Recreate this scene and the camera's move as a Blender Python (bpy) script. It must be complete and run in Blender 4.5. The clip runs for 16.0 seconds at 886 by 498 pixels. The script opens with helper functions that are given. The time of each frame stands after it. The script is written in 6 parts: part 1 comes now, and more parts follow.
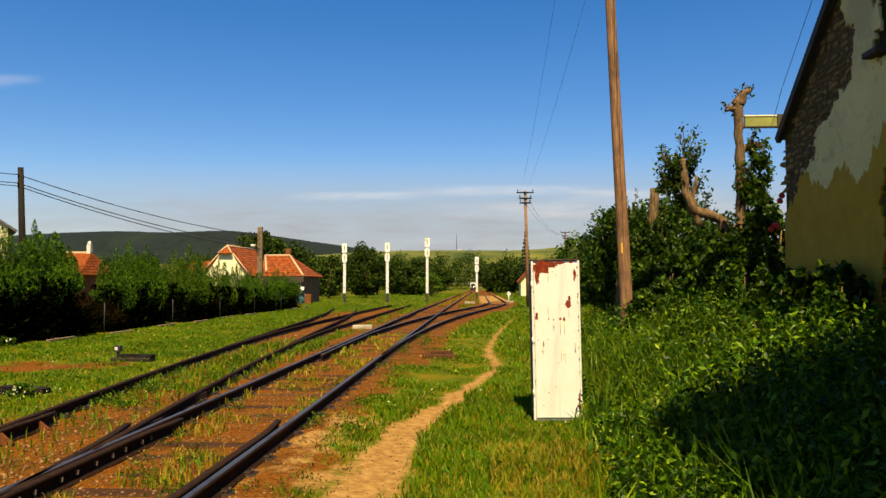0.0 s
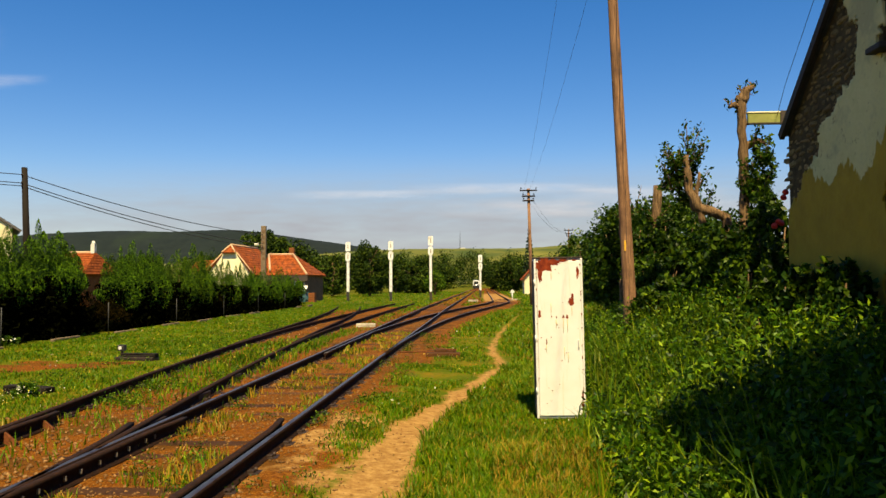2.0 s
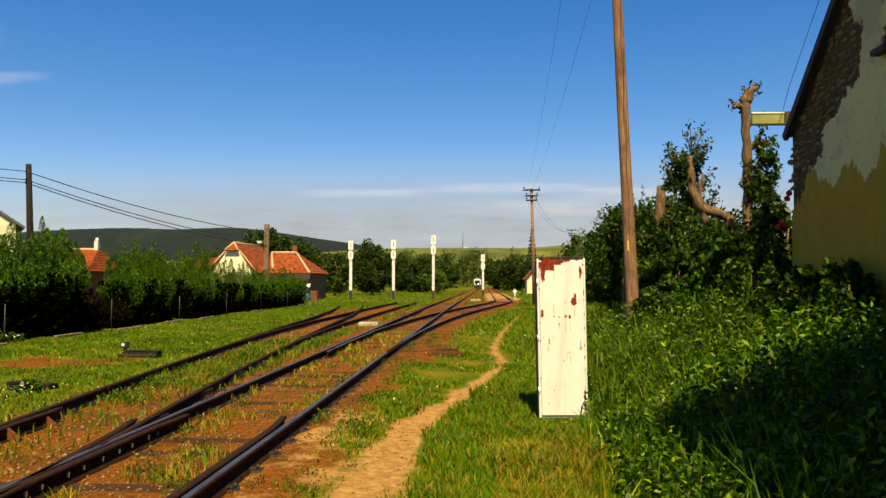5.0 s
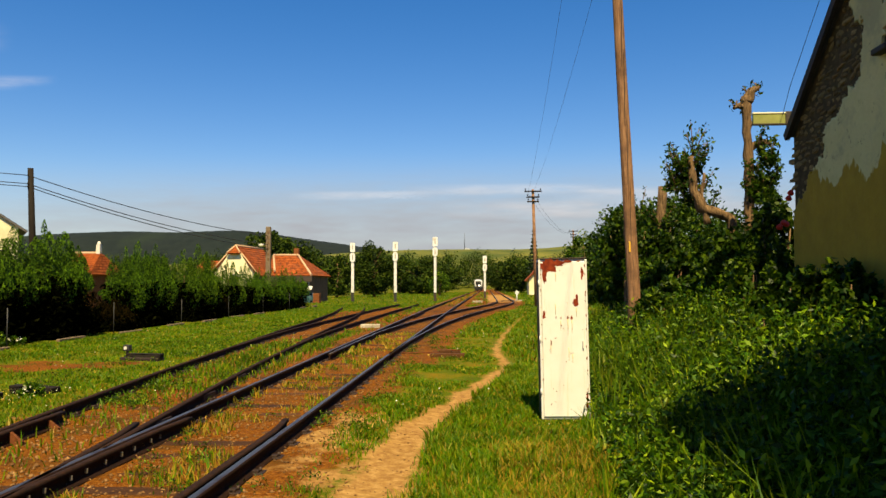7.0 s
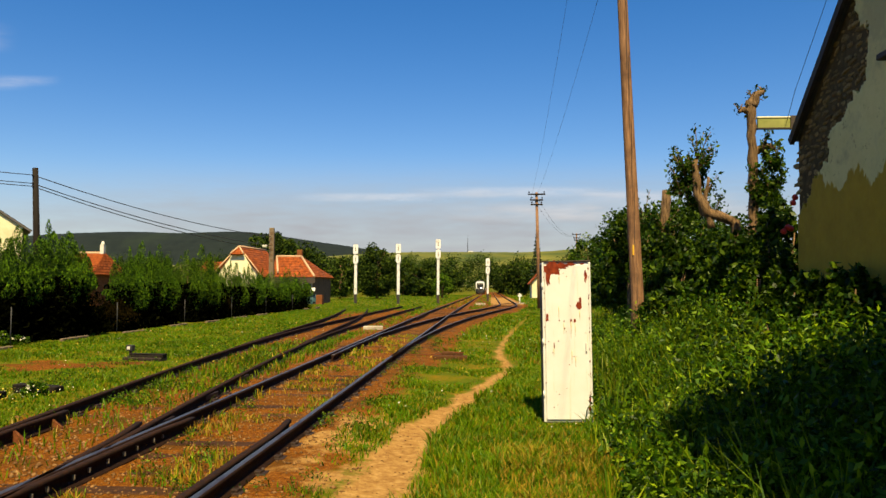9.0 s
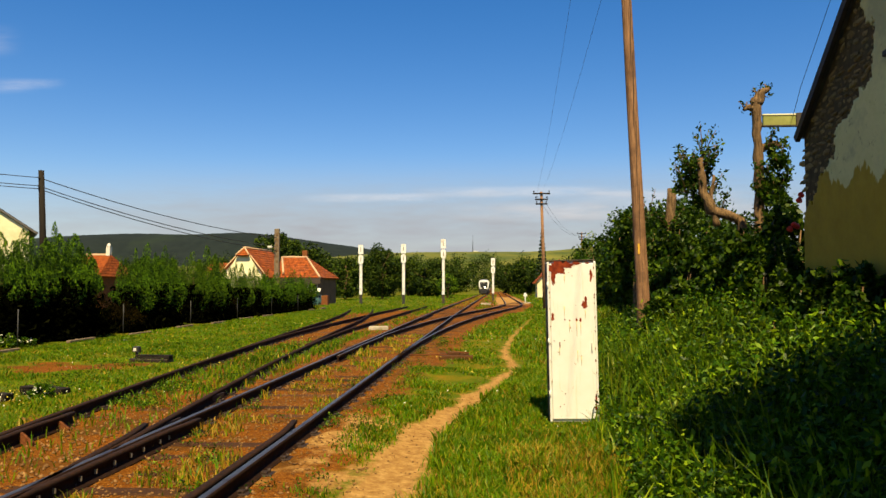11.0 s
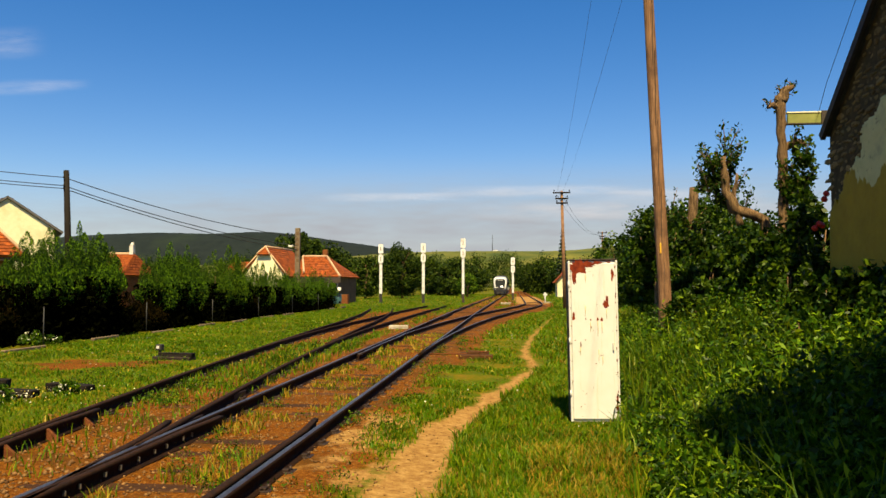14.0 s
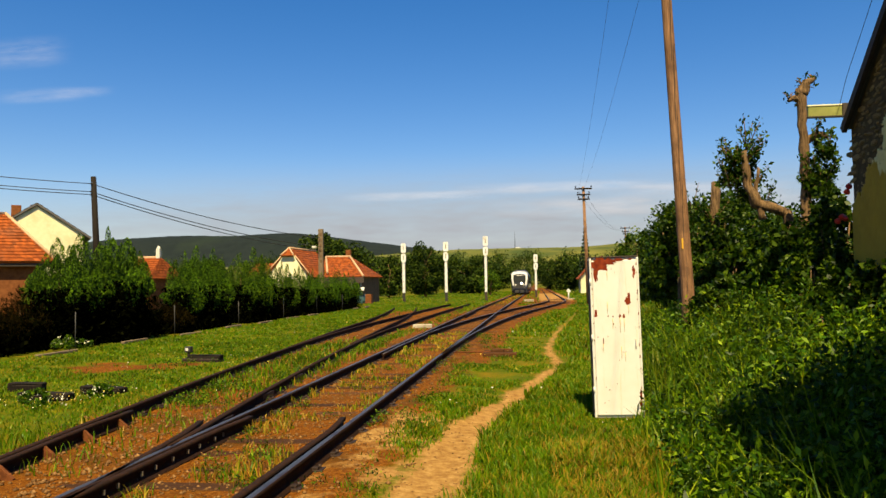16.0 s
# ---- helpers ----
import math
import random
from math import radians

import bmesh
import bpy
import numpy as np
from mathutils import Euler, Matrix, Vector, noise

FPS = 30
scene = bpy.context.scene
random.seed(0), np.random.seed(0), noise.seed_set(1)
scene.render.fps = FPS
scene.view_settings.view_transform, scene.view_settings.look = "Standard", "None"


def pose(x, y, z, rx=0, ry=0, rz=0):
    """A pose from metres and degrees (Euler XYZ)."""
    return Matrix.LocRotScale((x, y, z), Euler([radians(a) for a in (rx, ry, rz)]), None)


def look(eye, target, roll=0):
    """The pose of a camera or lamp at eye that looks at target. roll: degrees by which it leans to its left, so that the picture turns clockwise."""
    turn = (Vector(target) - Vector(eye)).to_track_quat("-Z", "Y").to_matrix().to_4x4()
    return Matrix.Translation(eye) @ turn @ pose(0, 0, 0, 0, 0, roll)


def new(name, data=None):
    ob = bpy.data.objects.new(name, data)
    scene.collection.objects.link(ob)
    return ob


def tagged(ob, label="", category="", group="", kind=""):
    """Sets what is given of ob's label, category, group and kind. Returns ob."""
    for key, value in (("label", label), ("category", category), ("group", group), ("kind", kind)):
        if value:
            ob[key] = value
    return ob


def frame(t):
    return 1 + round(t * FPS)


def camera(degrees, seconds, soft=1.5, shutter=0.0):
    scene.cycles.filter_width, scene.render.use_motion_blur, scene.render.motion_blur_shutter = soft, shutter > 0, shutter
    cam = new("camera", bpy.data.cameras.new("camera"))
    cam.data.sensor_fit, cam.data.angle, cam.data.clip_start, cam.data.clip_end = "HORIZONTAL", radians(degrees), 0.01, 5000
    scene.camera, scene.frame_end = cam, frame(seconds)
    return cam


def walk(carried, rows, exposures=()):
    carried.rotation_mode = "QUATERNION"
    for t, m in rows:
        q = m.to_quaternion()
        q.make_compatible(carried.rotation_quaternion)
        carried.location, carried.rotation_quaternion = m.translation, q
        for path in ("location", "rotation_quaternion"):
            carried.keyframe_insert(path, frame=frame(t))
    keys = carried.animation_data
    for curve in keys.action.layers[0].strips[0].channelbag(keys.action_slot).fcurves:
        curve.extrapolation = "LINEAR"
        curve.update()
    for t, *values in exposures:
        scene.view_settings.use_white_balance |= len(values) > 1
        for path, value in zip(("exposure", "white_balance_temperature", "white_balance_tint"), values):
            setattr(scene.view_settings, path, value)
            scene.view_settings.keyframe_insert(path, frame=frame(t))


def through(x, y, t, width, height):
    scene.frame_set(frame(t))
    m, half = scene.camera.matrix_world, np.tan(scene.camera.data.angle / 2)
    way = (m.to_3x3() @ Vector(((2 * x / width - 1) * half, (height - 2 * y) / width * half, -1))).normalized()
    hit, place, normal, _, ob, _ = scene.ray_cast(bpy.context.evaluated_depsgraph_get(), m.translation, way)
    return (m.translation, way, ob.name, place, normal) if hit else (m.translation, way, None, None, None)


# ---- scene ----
# ---- camera and its walk ----
cam = camera(60.7, 16.0)
PATH = [
    (0, pose(0.000, -0.000, 1.760, 92.608, -0.000, 2.737)),
    (0.5, pose(0.000, -0.003, 1.762, 92.606, -0.016, 2.796)),
    (1, pose(-0.000, -0.011, 1.756, 92.616, -0.028, 2.806)),
    (1.5, pose(0.005, 0.003, 1.757, 92.577, 0.300, 2.913)),
    (2, pose(0.011, 0.011, 1.758, 92.478, 0.212, 3.012)),
    (2.5, pose(0.012, 0.003, 1.760, 92.369, 0.257, 3.082)),
    (3, pose(0.011, 0.008, 1.758, 92.415, -0.042, 3.137)),
    (3.5, pose(0.011, 0.013, 1.757, 92.420, -0.087, 3.178)),
    (4, pose(0.009, 0.001, 1.757, 92.406, -0.136, 3.185)),
    (6.5, pose(0.008, 0.005, 1.756, 92.479, -0.071, 3.291)),
    (7, pose(0.011, 0.002, 1.756, 92.544, 0.141, 3.348)),
    (7.5, pose(0.011, 0.008, 1.755, 92.574, 0.242, 3.376)),
    (8, pose(0.013, 0.012, 1.752, 92.639, 0.100, 3.469)),
    (8.5, pose(0.008, 0.007, 1.750, 92.716, -0.205, 3.524)),
    (9, pose(0.005, 0.000, 1.751, 92.725, -0.256, 3.565)),
    (11.5, pose(0.008, 0.011, 1.750, 92.710, 0.139, 4.107)),
    (12, pose(0.009, 0.011, 1.753, 92.671, 0.078, 4.314)),
    (12.5, pose(0.007, 0.002, 1.748, 92.677, -0.034, 4.551)),
    (13, pose(0.001, 0.005, 1.748, 92.674, -0.041, 4.824)),
    (13.5, pose(0.000, 0.007, 1.747, 92.666, -0.089, 5.139)),
    (14, pose(-0.004, 0.011, 1.747, 92.667, -0.065, 5.451)),
    (14.5, pose(-0.002, 0.010, 1.744, 92.659, 0.029, 5.680)),
    (15, pose(0.007, 0.003, 1.750, 92.673, 0.340, 6.125)),
    (15.5, pose(0.017, -0.060, 1.755, 92.726, 0.743, 6.719)),
    (16, pose(0.013, -0.118, 1.767, 92.538, 0.881, 7.187)),
]
walk(cam, PATH)

# ---- world, sun, exposure ----
SUN_SIDE, SUN_HIGH = 6.5, 56.0      # degrees to the right of straight behind, and above the horizon
world = bpy.data.worlds.new("world")
scene.world = world
world.use_nodes = True
wn = world.node_tree.nodes
sky = wn.new("ShaderNodeTexSky")
sky.sky_type = "NISHITA"
sky.sun_disc = False
sky.sun_elevation = radians(SUN_HIGH)
sky.sun_rotation = radians(180.0 - SUN_SIDE)
sky.air_density, sky.dust_density, sky.ozone_density = 1.08, 0.5, 3.2
wn["Background"].inputs["Strength"].default_value = 0.0535
deeper = wn.new("ShaderNodeHueSaturation")
deeper.inputs["Saturation"].default_value = 1.4
deeper.inputs["Hue"].default_value = 0.505
world.node_tree.links.new(sky.outputs[0], deeper.inputs["Color"])
tint = wn.new("ShaderNodeMix")
tint.data_type, tint.blend_type = "RGBA", "MULTIPLY"
tint.inputs[0].default_value = 1.0
tint.inputs[7].default_value = (1.08, 0.98, 1.01, 1)
world.node_tree.links.new(deeper.outputs[0], tint.inputs[6])
world.node_tree.links.new(tint.outputs[2], wn["Background"].inputs["Color"])
sun_data = bpy.data.lights.new("sun", "SUN")
sun_data.energy, sun_data.angle, sun_data.color = 5.0, radians(0.5), (1.0, 0.8, 0.42)
sun = new("sun", sun_data)
sun.matrix_world = look((0, 0, 0), (-math.sin(radians(SUN_SIDE)) * math.cos(radians(SUN_HIGH)),
                                    math.cos(radians(SUN_SIDE)) * math.cos(radians(SUN_HIGH)),
                                    -math.sin(radians(SUN_HIGH)))) @ pose(0, 0, 0)
scene.view_settings.exposure = 1.25


# ---- mesh helpers ----
def mesh_from(name, verts, faces, mats, smooth=False, index=None):
    """A mesh from arrays: verts N x 3, faces M x 3 or M x 4."""
    verts, faces = np.asarray(verts, np.float32), np.asarray(faces, np.int32)
    me = bpy.data.meshes.new(name)
    k = faces.shape[1]
    me.vertices.add(len(verts))
    me.vertices.foreach_set("co", verts.ravel())
    me.loops.add(faces.size)
    me.loops.foreach_set("vertex_index", faces.ravel())
    me.polygons.add(len(faces))
    me.polygons.foreach_set("loop_start", np.arange(0, faces.size, k, dtype=np.int32))
    me.polygons.foreach_set("loop_total", np.full(len(faces), k, np.int32))
    if smooth:
        me.polygons.foreach_set("use_smooth", np.ones(len(faces), bool))
    if index is not None:
        me.polygons.foreach_set("material_index", np.asarray(index, np.int32))
    for m in (mats if isinstance(mats, (list, tuple)) else [mats]):
        me.materials.append(m)
    me.update(calc_edges=True)
    me.validate()
    return me


def part(name, shape, material=None, parent=None, label="", kind=""):
    """Links a bmesh or a mesh as one object under a thing or a part."""
    if isinstance(shape, bmesh.types.BMesh):
        me = bpy.data.meshes.new(name)
        bmesh.ops.recalc_face_normals(shape, faces=shape.faces)
        shape.to_mesh(me)
        shape.free()
        me.materials.append(material)
    else:
        me = shape
    ob = new(name, me)
    ob.parent = parent
    return tagged(ob, label=label, kind=kind)


def thing(name, label, category, group="", at=None, kind=""):
    """An empty at a thing's base, which parents its parts."""
    ob = new(name)
    ob.empty_display_size = 0.2
    if at is not None:
        ob.matrix_basis = at
    return tagged(ob, label, category, group, kind)


def add_box(bm, size, at, bevel=0.0, turn=None):
    """A box of that size round the point at, with bevelled edges."""
    m = Matrix.Translation(at)
    if turn is not None:
        m = m @ turn
    made = bmesh.ops.create_cube(bm, size=1.0, matrix=m @ Matrix.Diagonal((*size, 1)))
    if bevel > 0:
        edges = list({e for v in made["verts"] for e in v.link_edges})
        bmesh.ops.bevel(bm, geom=edges, offset=bevel, segments=2, affect="EDGES", profile=0.5)
    return bm


def box(size, at, bevel=0.0, turn=None):
    return add_box(bmesh.new(), size, at, bevel, turn)


def add_tube(bm, path, radii, sides=10, cap=True):
    """A round tube along points, with a radius at each."""
    path = [Vector(p) for p in path]
    rings, q = [], None
    for i, p in enumerate(path):
        way = (path[min(i + 1, len(path) - 1)] - path[max(i - 1, 0)]).normalized()
        if q is None:
            q = way.to_track_quat("Z", "Y")
        else:
            q = (q @ Vector((0, 0, 1))).rotation_difference(way) @ q
        r = radii[i] if isinstance(radii, (list, tuple)) else radii
        rings.append([bm.verts.new(p + q @ Vector((r * math.cos(a), r * math.sin(a), 0)))
                      for a in (2 * math.pi * k / sides for k in range(sides))])
    for a, b in zip(rings, rings[1:]):
        for k in range(sides):
            f = bm.faces.new((a[k], a[(k + 1) % sides], b[(k + 1) % sides], b[k]))
            f.smooth = True
    if cap:
        bm.faces.new(rings[0][::-1])
        bm.faces.new(rings[-1])
    return bm


def tube(path, radii, sides=10):
    return add_tube(bmesh.new(), path, radii, sides)


def add_prism(bm, outline, y0, y1):
    """A flat outline in x and z, drawn out along y."""
    a = [bm.verts.new((x, y0, z)) for x, z in outline]
    b = [bm.verts.new((x, y1, z)) for x, z in outline]
    bm.faces.new(a)
    bm.faces.new(b[::-1])
    for i in range(len(a)):
        j = (i + 1) % len(a)
        bm.faces.new((a[j], a[i], b[i], b[j]))
    return bm


def add_slab(bm, corners, thick):
    """A sheet with thickness: its corners in order, thick downwards along the normal."""
    c = [Vector(p) for p in corners]
    n = (c[1] - c[0]).cross(c[2] - c[0]).normalized()
    if n.z < 0:
        n = -n
    a = [bm.verts.new(p) for p in c]
    b = [bm.verts.new(p - n * thick) for p in c]
    bm.faces.new(a)
    bm.faces.new(b[::-1])
    for i in range(len(a)):
        j = (i + 1) % len(a)
        bm.faces.new((a[j], a[i], b[i], b[j]))
    return bm


def roughen(bm, amount, scale=6.0):
    """Knots and hollows on a trunk."""
    for v in bm.verts:
        v.co += Vector((noise.noise(v.co * scale), noise.noise(v.co * scale + Vector((9, 0, 0))), 0)) * amount
    return bm


# ---- materials ----
def ramp(nt, fac, stops):
    r = nt.nodes.new("ShaderNodeValToRGB")
    while len(r.color_ramp.elements) < len(stops):
        r.color_ramp.elements.new(0.5)
    for e, (p, c) in zip(r.color_ramp.elements, stops):
        e.position, e.color = p, (*c, 1)
    nt.links.new(fac, r.inputs[0])
    return r.outputs[0]


def mask(nt, fac, lo, hi):
    r = nt.nodes.new("ShaderNodeMapRange")
    r.inputs[1].default_value, r.inputs[2].default_value = lo, hi
    nt.links.new(fac, r.inputs[0])
    return r.outputs[0]


def noisy(nt, scale, detail=4, rough=0.6, stretch=None, coord="Object"):
    co = nt.nodes.new("ShaderNodeTexCoord")
    n = nt.nodes.new("ShaderNodeTexNoise")
    n.inputs["Scale"].default_value, n.inputs["Detail"].default_value, n.inputs["Roughness"].default_value = scale, detail, rough
    out = co.outputs[coord]
    if stretch:
        m = nt.nodes.new("ShaderNodeMapping")
        m.inputs["Scale"].default_value = stretch
        nt.links.new(out, m.inputs[0])
        out = m.outputs[0]
    nt.links.new(out, n.inputs["Vector"])
    return n.outputs[0]


def mixed(nt, fac, a, b):
    m = nt.nodes.new("ShaderNodeMix")
    m.data_type = "RGBA"
    for sock, v in ((m.inputs[0], fac), (m.inputs[6], a), (m.inputs[7], b)):
        if isinstance(v, (int, float)):
            sock.default_value = v
        elif isinstance(v, tuple):
            sock.default_value = (*v, 1)
        else:
            nt.links.new(v, sock)
    return m.outputs[2]


def start(name, rough=0.8, metal=0.0):
    m = bpy.data.materials.new(name)
    m.use_nodes = True
    nt = m.node_tree
    b = nt.nodes["Principled BSDF"]
    b.inputs["Roughness"].default_value, b.inputs["Metallic"].default_value = rough, metal
    return m, nt, b


def bumped(nt, b, height, strength, distance):
    bp = nt.nodes.new("ShaderNodeBump")
    bp.inputs["Strength"].default_value, bp.inputs["Distance"].default_value = strength, distance
    nt.links.new(height, bp.inputs["Height"])
    nt.links.new(bp.outputs[0], b.inputs["Normal"])


def surface(name, dark, light, scale=8.0, rough=0.8, metal=0.0, bump=0.3, depth=0.01, stretch=None, stain=None, stain_scale=1.2, random_by=None):
    """A surface with grain and larger stains: two colours by fine noise, a third by coarse noise."""
    m, nt, b = start(name, rough, metal)
    if rough >= 0.85:
        b.inputs["Specular IOR Level"].default_value = 0.15
    fine = noisy(nt, scale, 6, 0.65, stretch)
    col = ramp(nt, fine, [(0.3, dark), (0.7, light)])
    if stain:
        col = mixed(nt, mask(nt, noisy(nt, stain_scale, 5, 0.65), 0.5, 0.68), col, stain)
    if random_by:
        source = nt.nodes.new("ShaderNodeObjectInfo" if random_by == "object" else "ShaderNodeNewGeometry")
        hs = nt.nodes.new("ShaderNodeHueSaturation")
        nt.links.new(mask(nt, source.outputs["Random" if random_by == "object" else "Random Per Island"], -0.9, 1.4), hs.inputs["Value"])
        nt.links.new(col, hs.inputs["Color"])
        hs.inputs["Value"].default_value = 1.0
        mr = hs.inputs["Value"].links[0].from_node
        mr.inputs[1].default_value, mr.inputs[2].default_value = 0.0, 1.0
        mr.inputs[3].default_value, mr.inputs[4].default_value = 0.65, 1.35
        col = hs.outputs[0]
    nt.links.new(col, b.inputs["Base Color"])
    if bump:
        bumped(nt, b, fine, bump, depth)
    return m


def leafy(name, stops, gloss=0.45, through=0.35, patch=0.35):
    """Leaves: a colour for each leaf, thrown darker and lighter in patches, some light coming through."""
    m, nt, b = start(name, gloss)
    geo = nt.nodes.new("ShaderNodeNewGeometry")
    col = ramp(nt, geo.outputs["Random Per Island"], stops)
    hs = nt.nodes.new("ShaderNodeHueSaturation")
    nt.links.new(col, hs.inputs["Color"])
    v = mask(nt, noisy(nt, patch, 3, 0.6), 0.3, 0.7)
    v.node.inputs[3].default_value, v.node.inputs[4].default_value = 0.65, 1.25
    nt.links.new(v, hs.inputs["Value"])
    nt.links.new(hs.outputs[0], b.inputs["Base Color"])
    b.inputs["Specular IOR Level"].default_value = 0.12 if gloss < 0.9 else 0.0
    tr = nt.nodes.new("ShaderNodeBsdfTranslucent")
    nt.links.new(hs.outputs[0], tr.inputs["Color"])
    mx = nt.nodes.new("ShaderNodeMixShader")
    mx.inputs[0].default_value = through
    nt.links.new(b.outputs[0], mx.inputs[1])
    nt.links.new(tr.outputs[0], mx.inputs[2])
    nt.links.new(mx.outputs[0], nt.nodes["Material Output"].inputs["Surface"])
    return m


GRASS = leafy("grass_blades", [(0.0, (0.036, 0.1, 0.001)), (0.5, (0.075, 0.15, 0.001)), (0.85, (0.135, 0.195, 0.002)), (1.0, (0.22, 0.2, 0.004))], patch=0.5)
DRY = leafy("dry_grass", [(0.0, (0.25, 0.15, 0.01)), (0.6, (0.33, 0.21, 0.02)), (1.0, (0.17, 0.16, 0.01))], patch=0.6)
WEED = leafy("weed_leaves", [(0.0, (0.004, 0.016, 0.0006)), (0.5, (0.024, 0.068, 0.001)), (0.85, (0.085, 0.155, 0.002)), (1.0, (0.18, 0.25, 0.004))], patch=0.8, through=0.24)
RANK = leafy("rank_grass_blades", [(0.0, (0.02, 0.06, 0.001)), (0.6, (0.07, 0.135, 0.001)), (1.0, (0.2, 0.24, 0.006))], patch=0.8)
SHRUB = leafy("shrub_leaves", [(0.0, (0.0033, 0.0143, 0.00055)), (0.5, (0.0176, 0.0451, 0.0011)), (1.0, (0.0715, 0.116, 0.0033))], patch=0.7)
HEDGE = leafy("hedge_sprays", [(0.0, (0.002, 0.009, 0.0004)), (0.45, (0.013, 0.046, 0.001)), (1.0, (0.14, 0.27, 0.003))], gloss=0.7, patch=0.6, through=0.25)
HEDGE_LIGHT = leafy("young_hedge_sprays", [(0.0, (0.004, 0.018, 0.001)), (0.5, (0.028, 0.075, 0.002)), (1.0, (0.15, 0.25, 0.003))], gloss=0.7, patch=0.6, through=0.25)
FOREST = leafy("forest_leaves", [(0.0, (0.004, 0.013, 0.0006)), (0.6, (0.02, 0.042, 0.0012)), (1.0, (0.065, 0.095, 0.003))], gloss=0.7, patch=0.06, through=0.2)
REED = leafy("pale_long_grass", [(0.0, (0.04, 0.1, 0.002)), (0.6, (0.085, 0.145, 0.004)), (1.0, (0.21, 0.21, 0.015))], patch=0.8)
SPRUCE = leafy("spruce_needles", [(0.0, (0.005, 0.0175, 0.006)), (1.0, (0.015, 0.035, 0.01))], patch=0.3, through=0.1)
PETAL = surface("red_petals", (0.42, 0.0084, 0.0042), (0.56, 0.035, 0.014), 20, 0.5, bump=0.1)
WHITE_PETAL = surface("white_petals", (0.42, 0.408, 0.3), (0.51, 0.498, 0.42), 20, 0.6, bump=0)
YELLOW_PETAL = surface("yellow_petals", (0.36, 0.27, 0.012), (0.45, 0.36, 0.03), 20, 0.6, bump=0)
BARK = surface("bark", (0.03, 0.018, 0.009), (0.2, 0.125, 0.062), 9, 0.9, bump=1.0, depth=0.03, stretch=(3, 3, 0.6))
POLE_WOOD = surface("weathered_pole_wood", (0.055, 0.026, 0.014), (0.3, 0.165, 0.085), 14, 0.85, bump=0.6, depth=0.008, stretch=(4, 4, 0.15), stain=(0.075, 0.04, 0.025), stain_scale=1.5)
DARK_POLE = surface("tarred_pole_wood", (0.005, 0.0038, 0.003), (0.016, 0.012, 0.009), 10, 0.85, bump=0.5, stretch=(4, 4, 0.2))
SLEEPER = surface("oily_sleeper_wood", (0.0175, 0.007, 0.0025), (0.075, 0.03, 0.009), 12, 0.9, bump=0.7, depth=0.012, stretch=(0.4, 5, 3), stain=(0.08, 0.035, 0.009), random_by="object")
RUST_RAIL = surface("rusty_rail_steel", (0.004, 0.0018, 0.001), (0.026, 0.0095, 0.0035), 18, 0.9, metal=0.0, bump=0.3, depth=0.004)
WORN_HEAD = surface("worn_rail_head", (0.08, 0.073, 0.07), (0.2, 0.188, 0.18), 40, 0.45, metal=0.9, bump=0.1, depth=0.002, stretch=(8, 0.3, 8), stain=(0.07, 0.04, 0.03), stain_scale=2.0)
STEEL_DARK = surface("dark_rusty_iron", (0.011, 0.0077, 0.0066), (0.0413, 0.022, 0.0154), 30, 0.6, metal=0.4)
BOLT = surface("bright_bolt_ends", (0.12, 0.102, 0.078), (0.252, 0.216, 0.162), 60, 0.5, metal=0.3)
STONE = surface("ballast_stones", (0.05, 0.022, 0.007), (0.21, 0.115, 0.042), 20, 0.9, random_by="island")
CONCRETE = surface("pale_concrete", (0.26, 0.236, 0.186), (0.409, 0.372, 0.298), 12, 0.9, stain=(0.186, 0.155, 0.112))
OLD_CONCRETE = surface("grey_pole_concrete", (0.0935, 0.066, 0.0413), (0.182, 0.138, 0.0935), 8, 0.9, stain=(0.11, 0.077, 0.055))
POST_WHITE = surface("chalky_white_post_paint", (0.44, 0.45, 0.46), (0.6, 0.61, 0.62), 10, 0.7, bump=0.15, stain=(0.36, 0.33, 0.28), stain_scale=2.5)
POST_BLACK = surface("black_post_paint", (0.006, 0.006, 0.006), (0.02, 0.019, 0.0175), 10, 0.7)
BAR_DARK = surface("dark_sign_paint", (0.018, 0.018, 0.021), (0.048, 0.048, 0.048), 20, 0.6, bump=0)
WIRE = surface("weathered_wire", (0.018, 0.0192, 0.021), (0.042, 0.042, 0.045), 5, 0.6, metal=0.4, bump=0)
TILE = surface("orange_roof_tiles", (0.13, 0.028, 0.005), (0.26, 0.064, 0.011), 5, 0.85, bump=0.2, stain=(0.14, 0.045, 0.018), stain_scale=0.7, random_by="island")
RIDGE = surface("pale_ridge_tiles", (0.33, 0.204, 0.12), (0.45, 0.312, 0.198), 6, 0.85)
GREY_ROOF = surface("grey_roof_sheets", (0.054, 0.048, 0.045), (0.102, 0.09, 0.084), 6, 0.8)
YELLOW_WALL = surface("yellow_plaster", (0.56, 0.518, 0.322), (0.616, 0.588, 0.406), 3, 0.9, bump=0.15, stain=(0.49, 0.434, 0.259), stain_scale=0.5)
BROWN_WALL = surface("brown_plaster", (0.084, 0.051, 0.027), (0.144, 0.09, 0.051), 3, 0.9, bump=0.2, stain=(0.066, 0.042, 0.024))
BRICK_WALL = surface("orange_brick_wall", (0.0935, 0.0303, 0.0088), (0.165, 0.0605, 0.0193), 6, 0.9, bump=0.3, random_by="island")
DARK_WOOD = surface("dark_fascia_wood", (0.012, 0.0084, 0.006), (0.042, 0.027, 0.018), 9, 0.8, stretch=(1, 1, 6))
GLASS_DARK, _nt, _b = start("window_glass", 0.08)
_b.inputs["Base Color"].default_value = (0.015, 0.018, 0.02, 1)
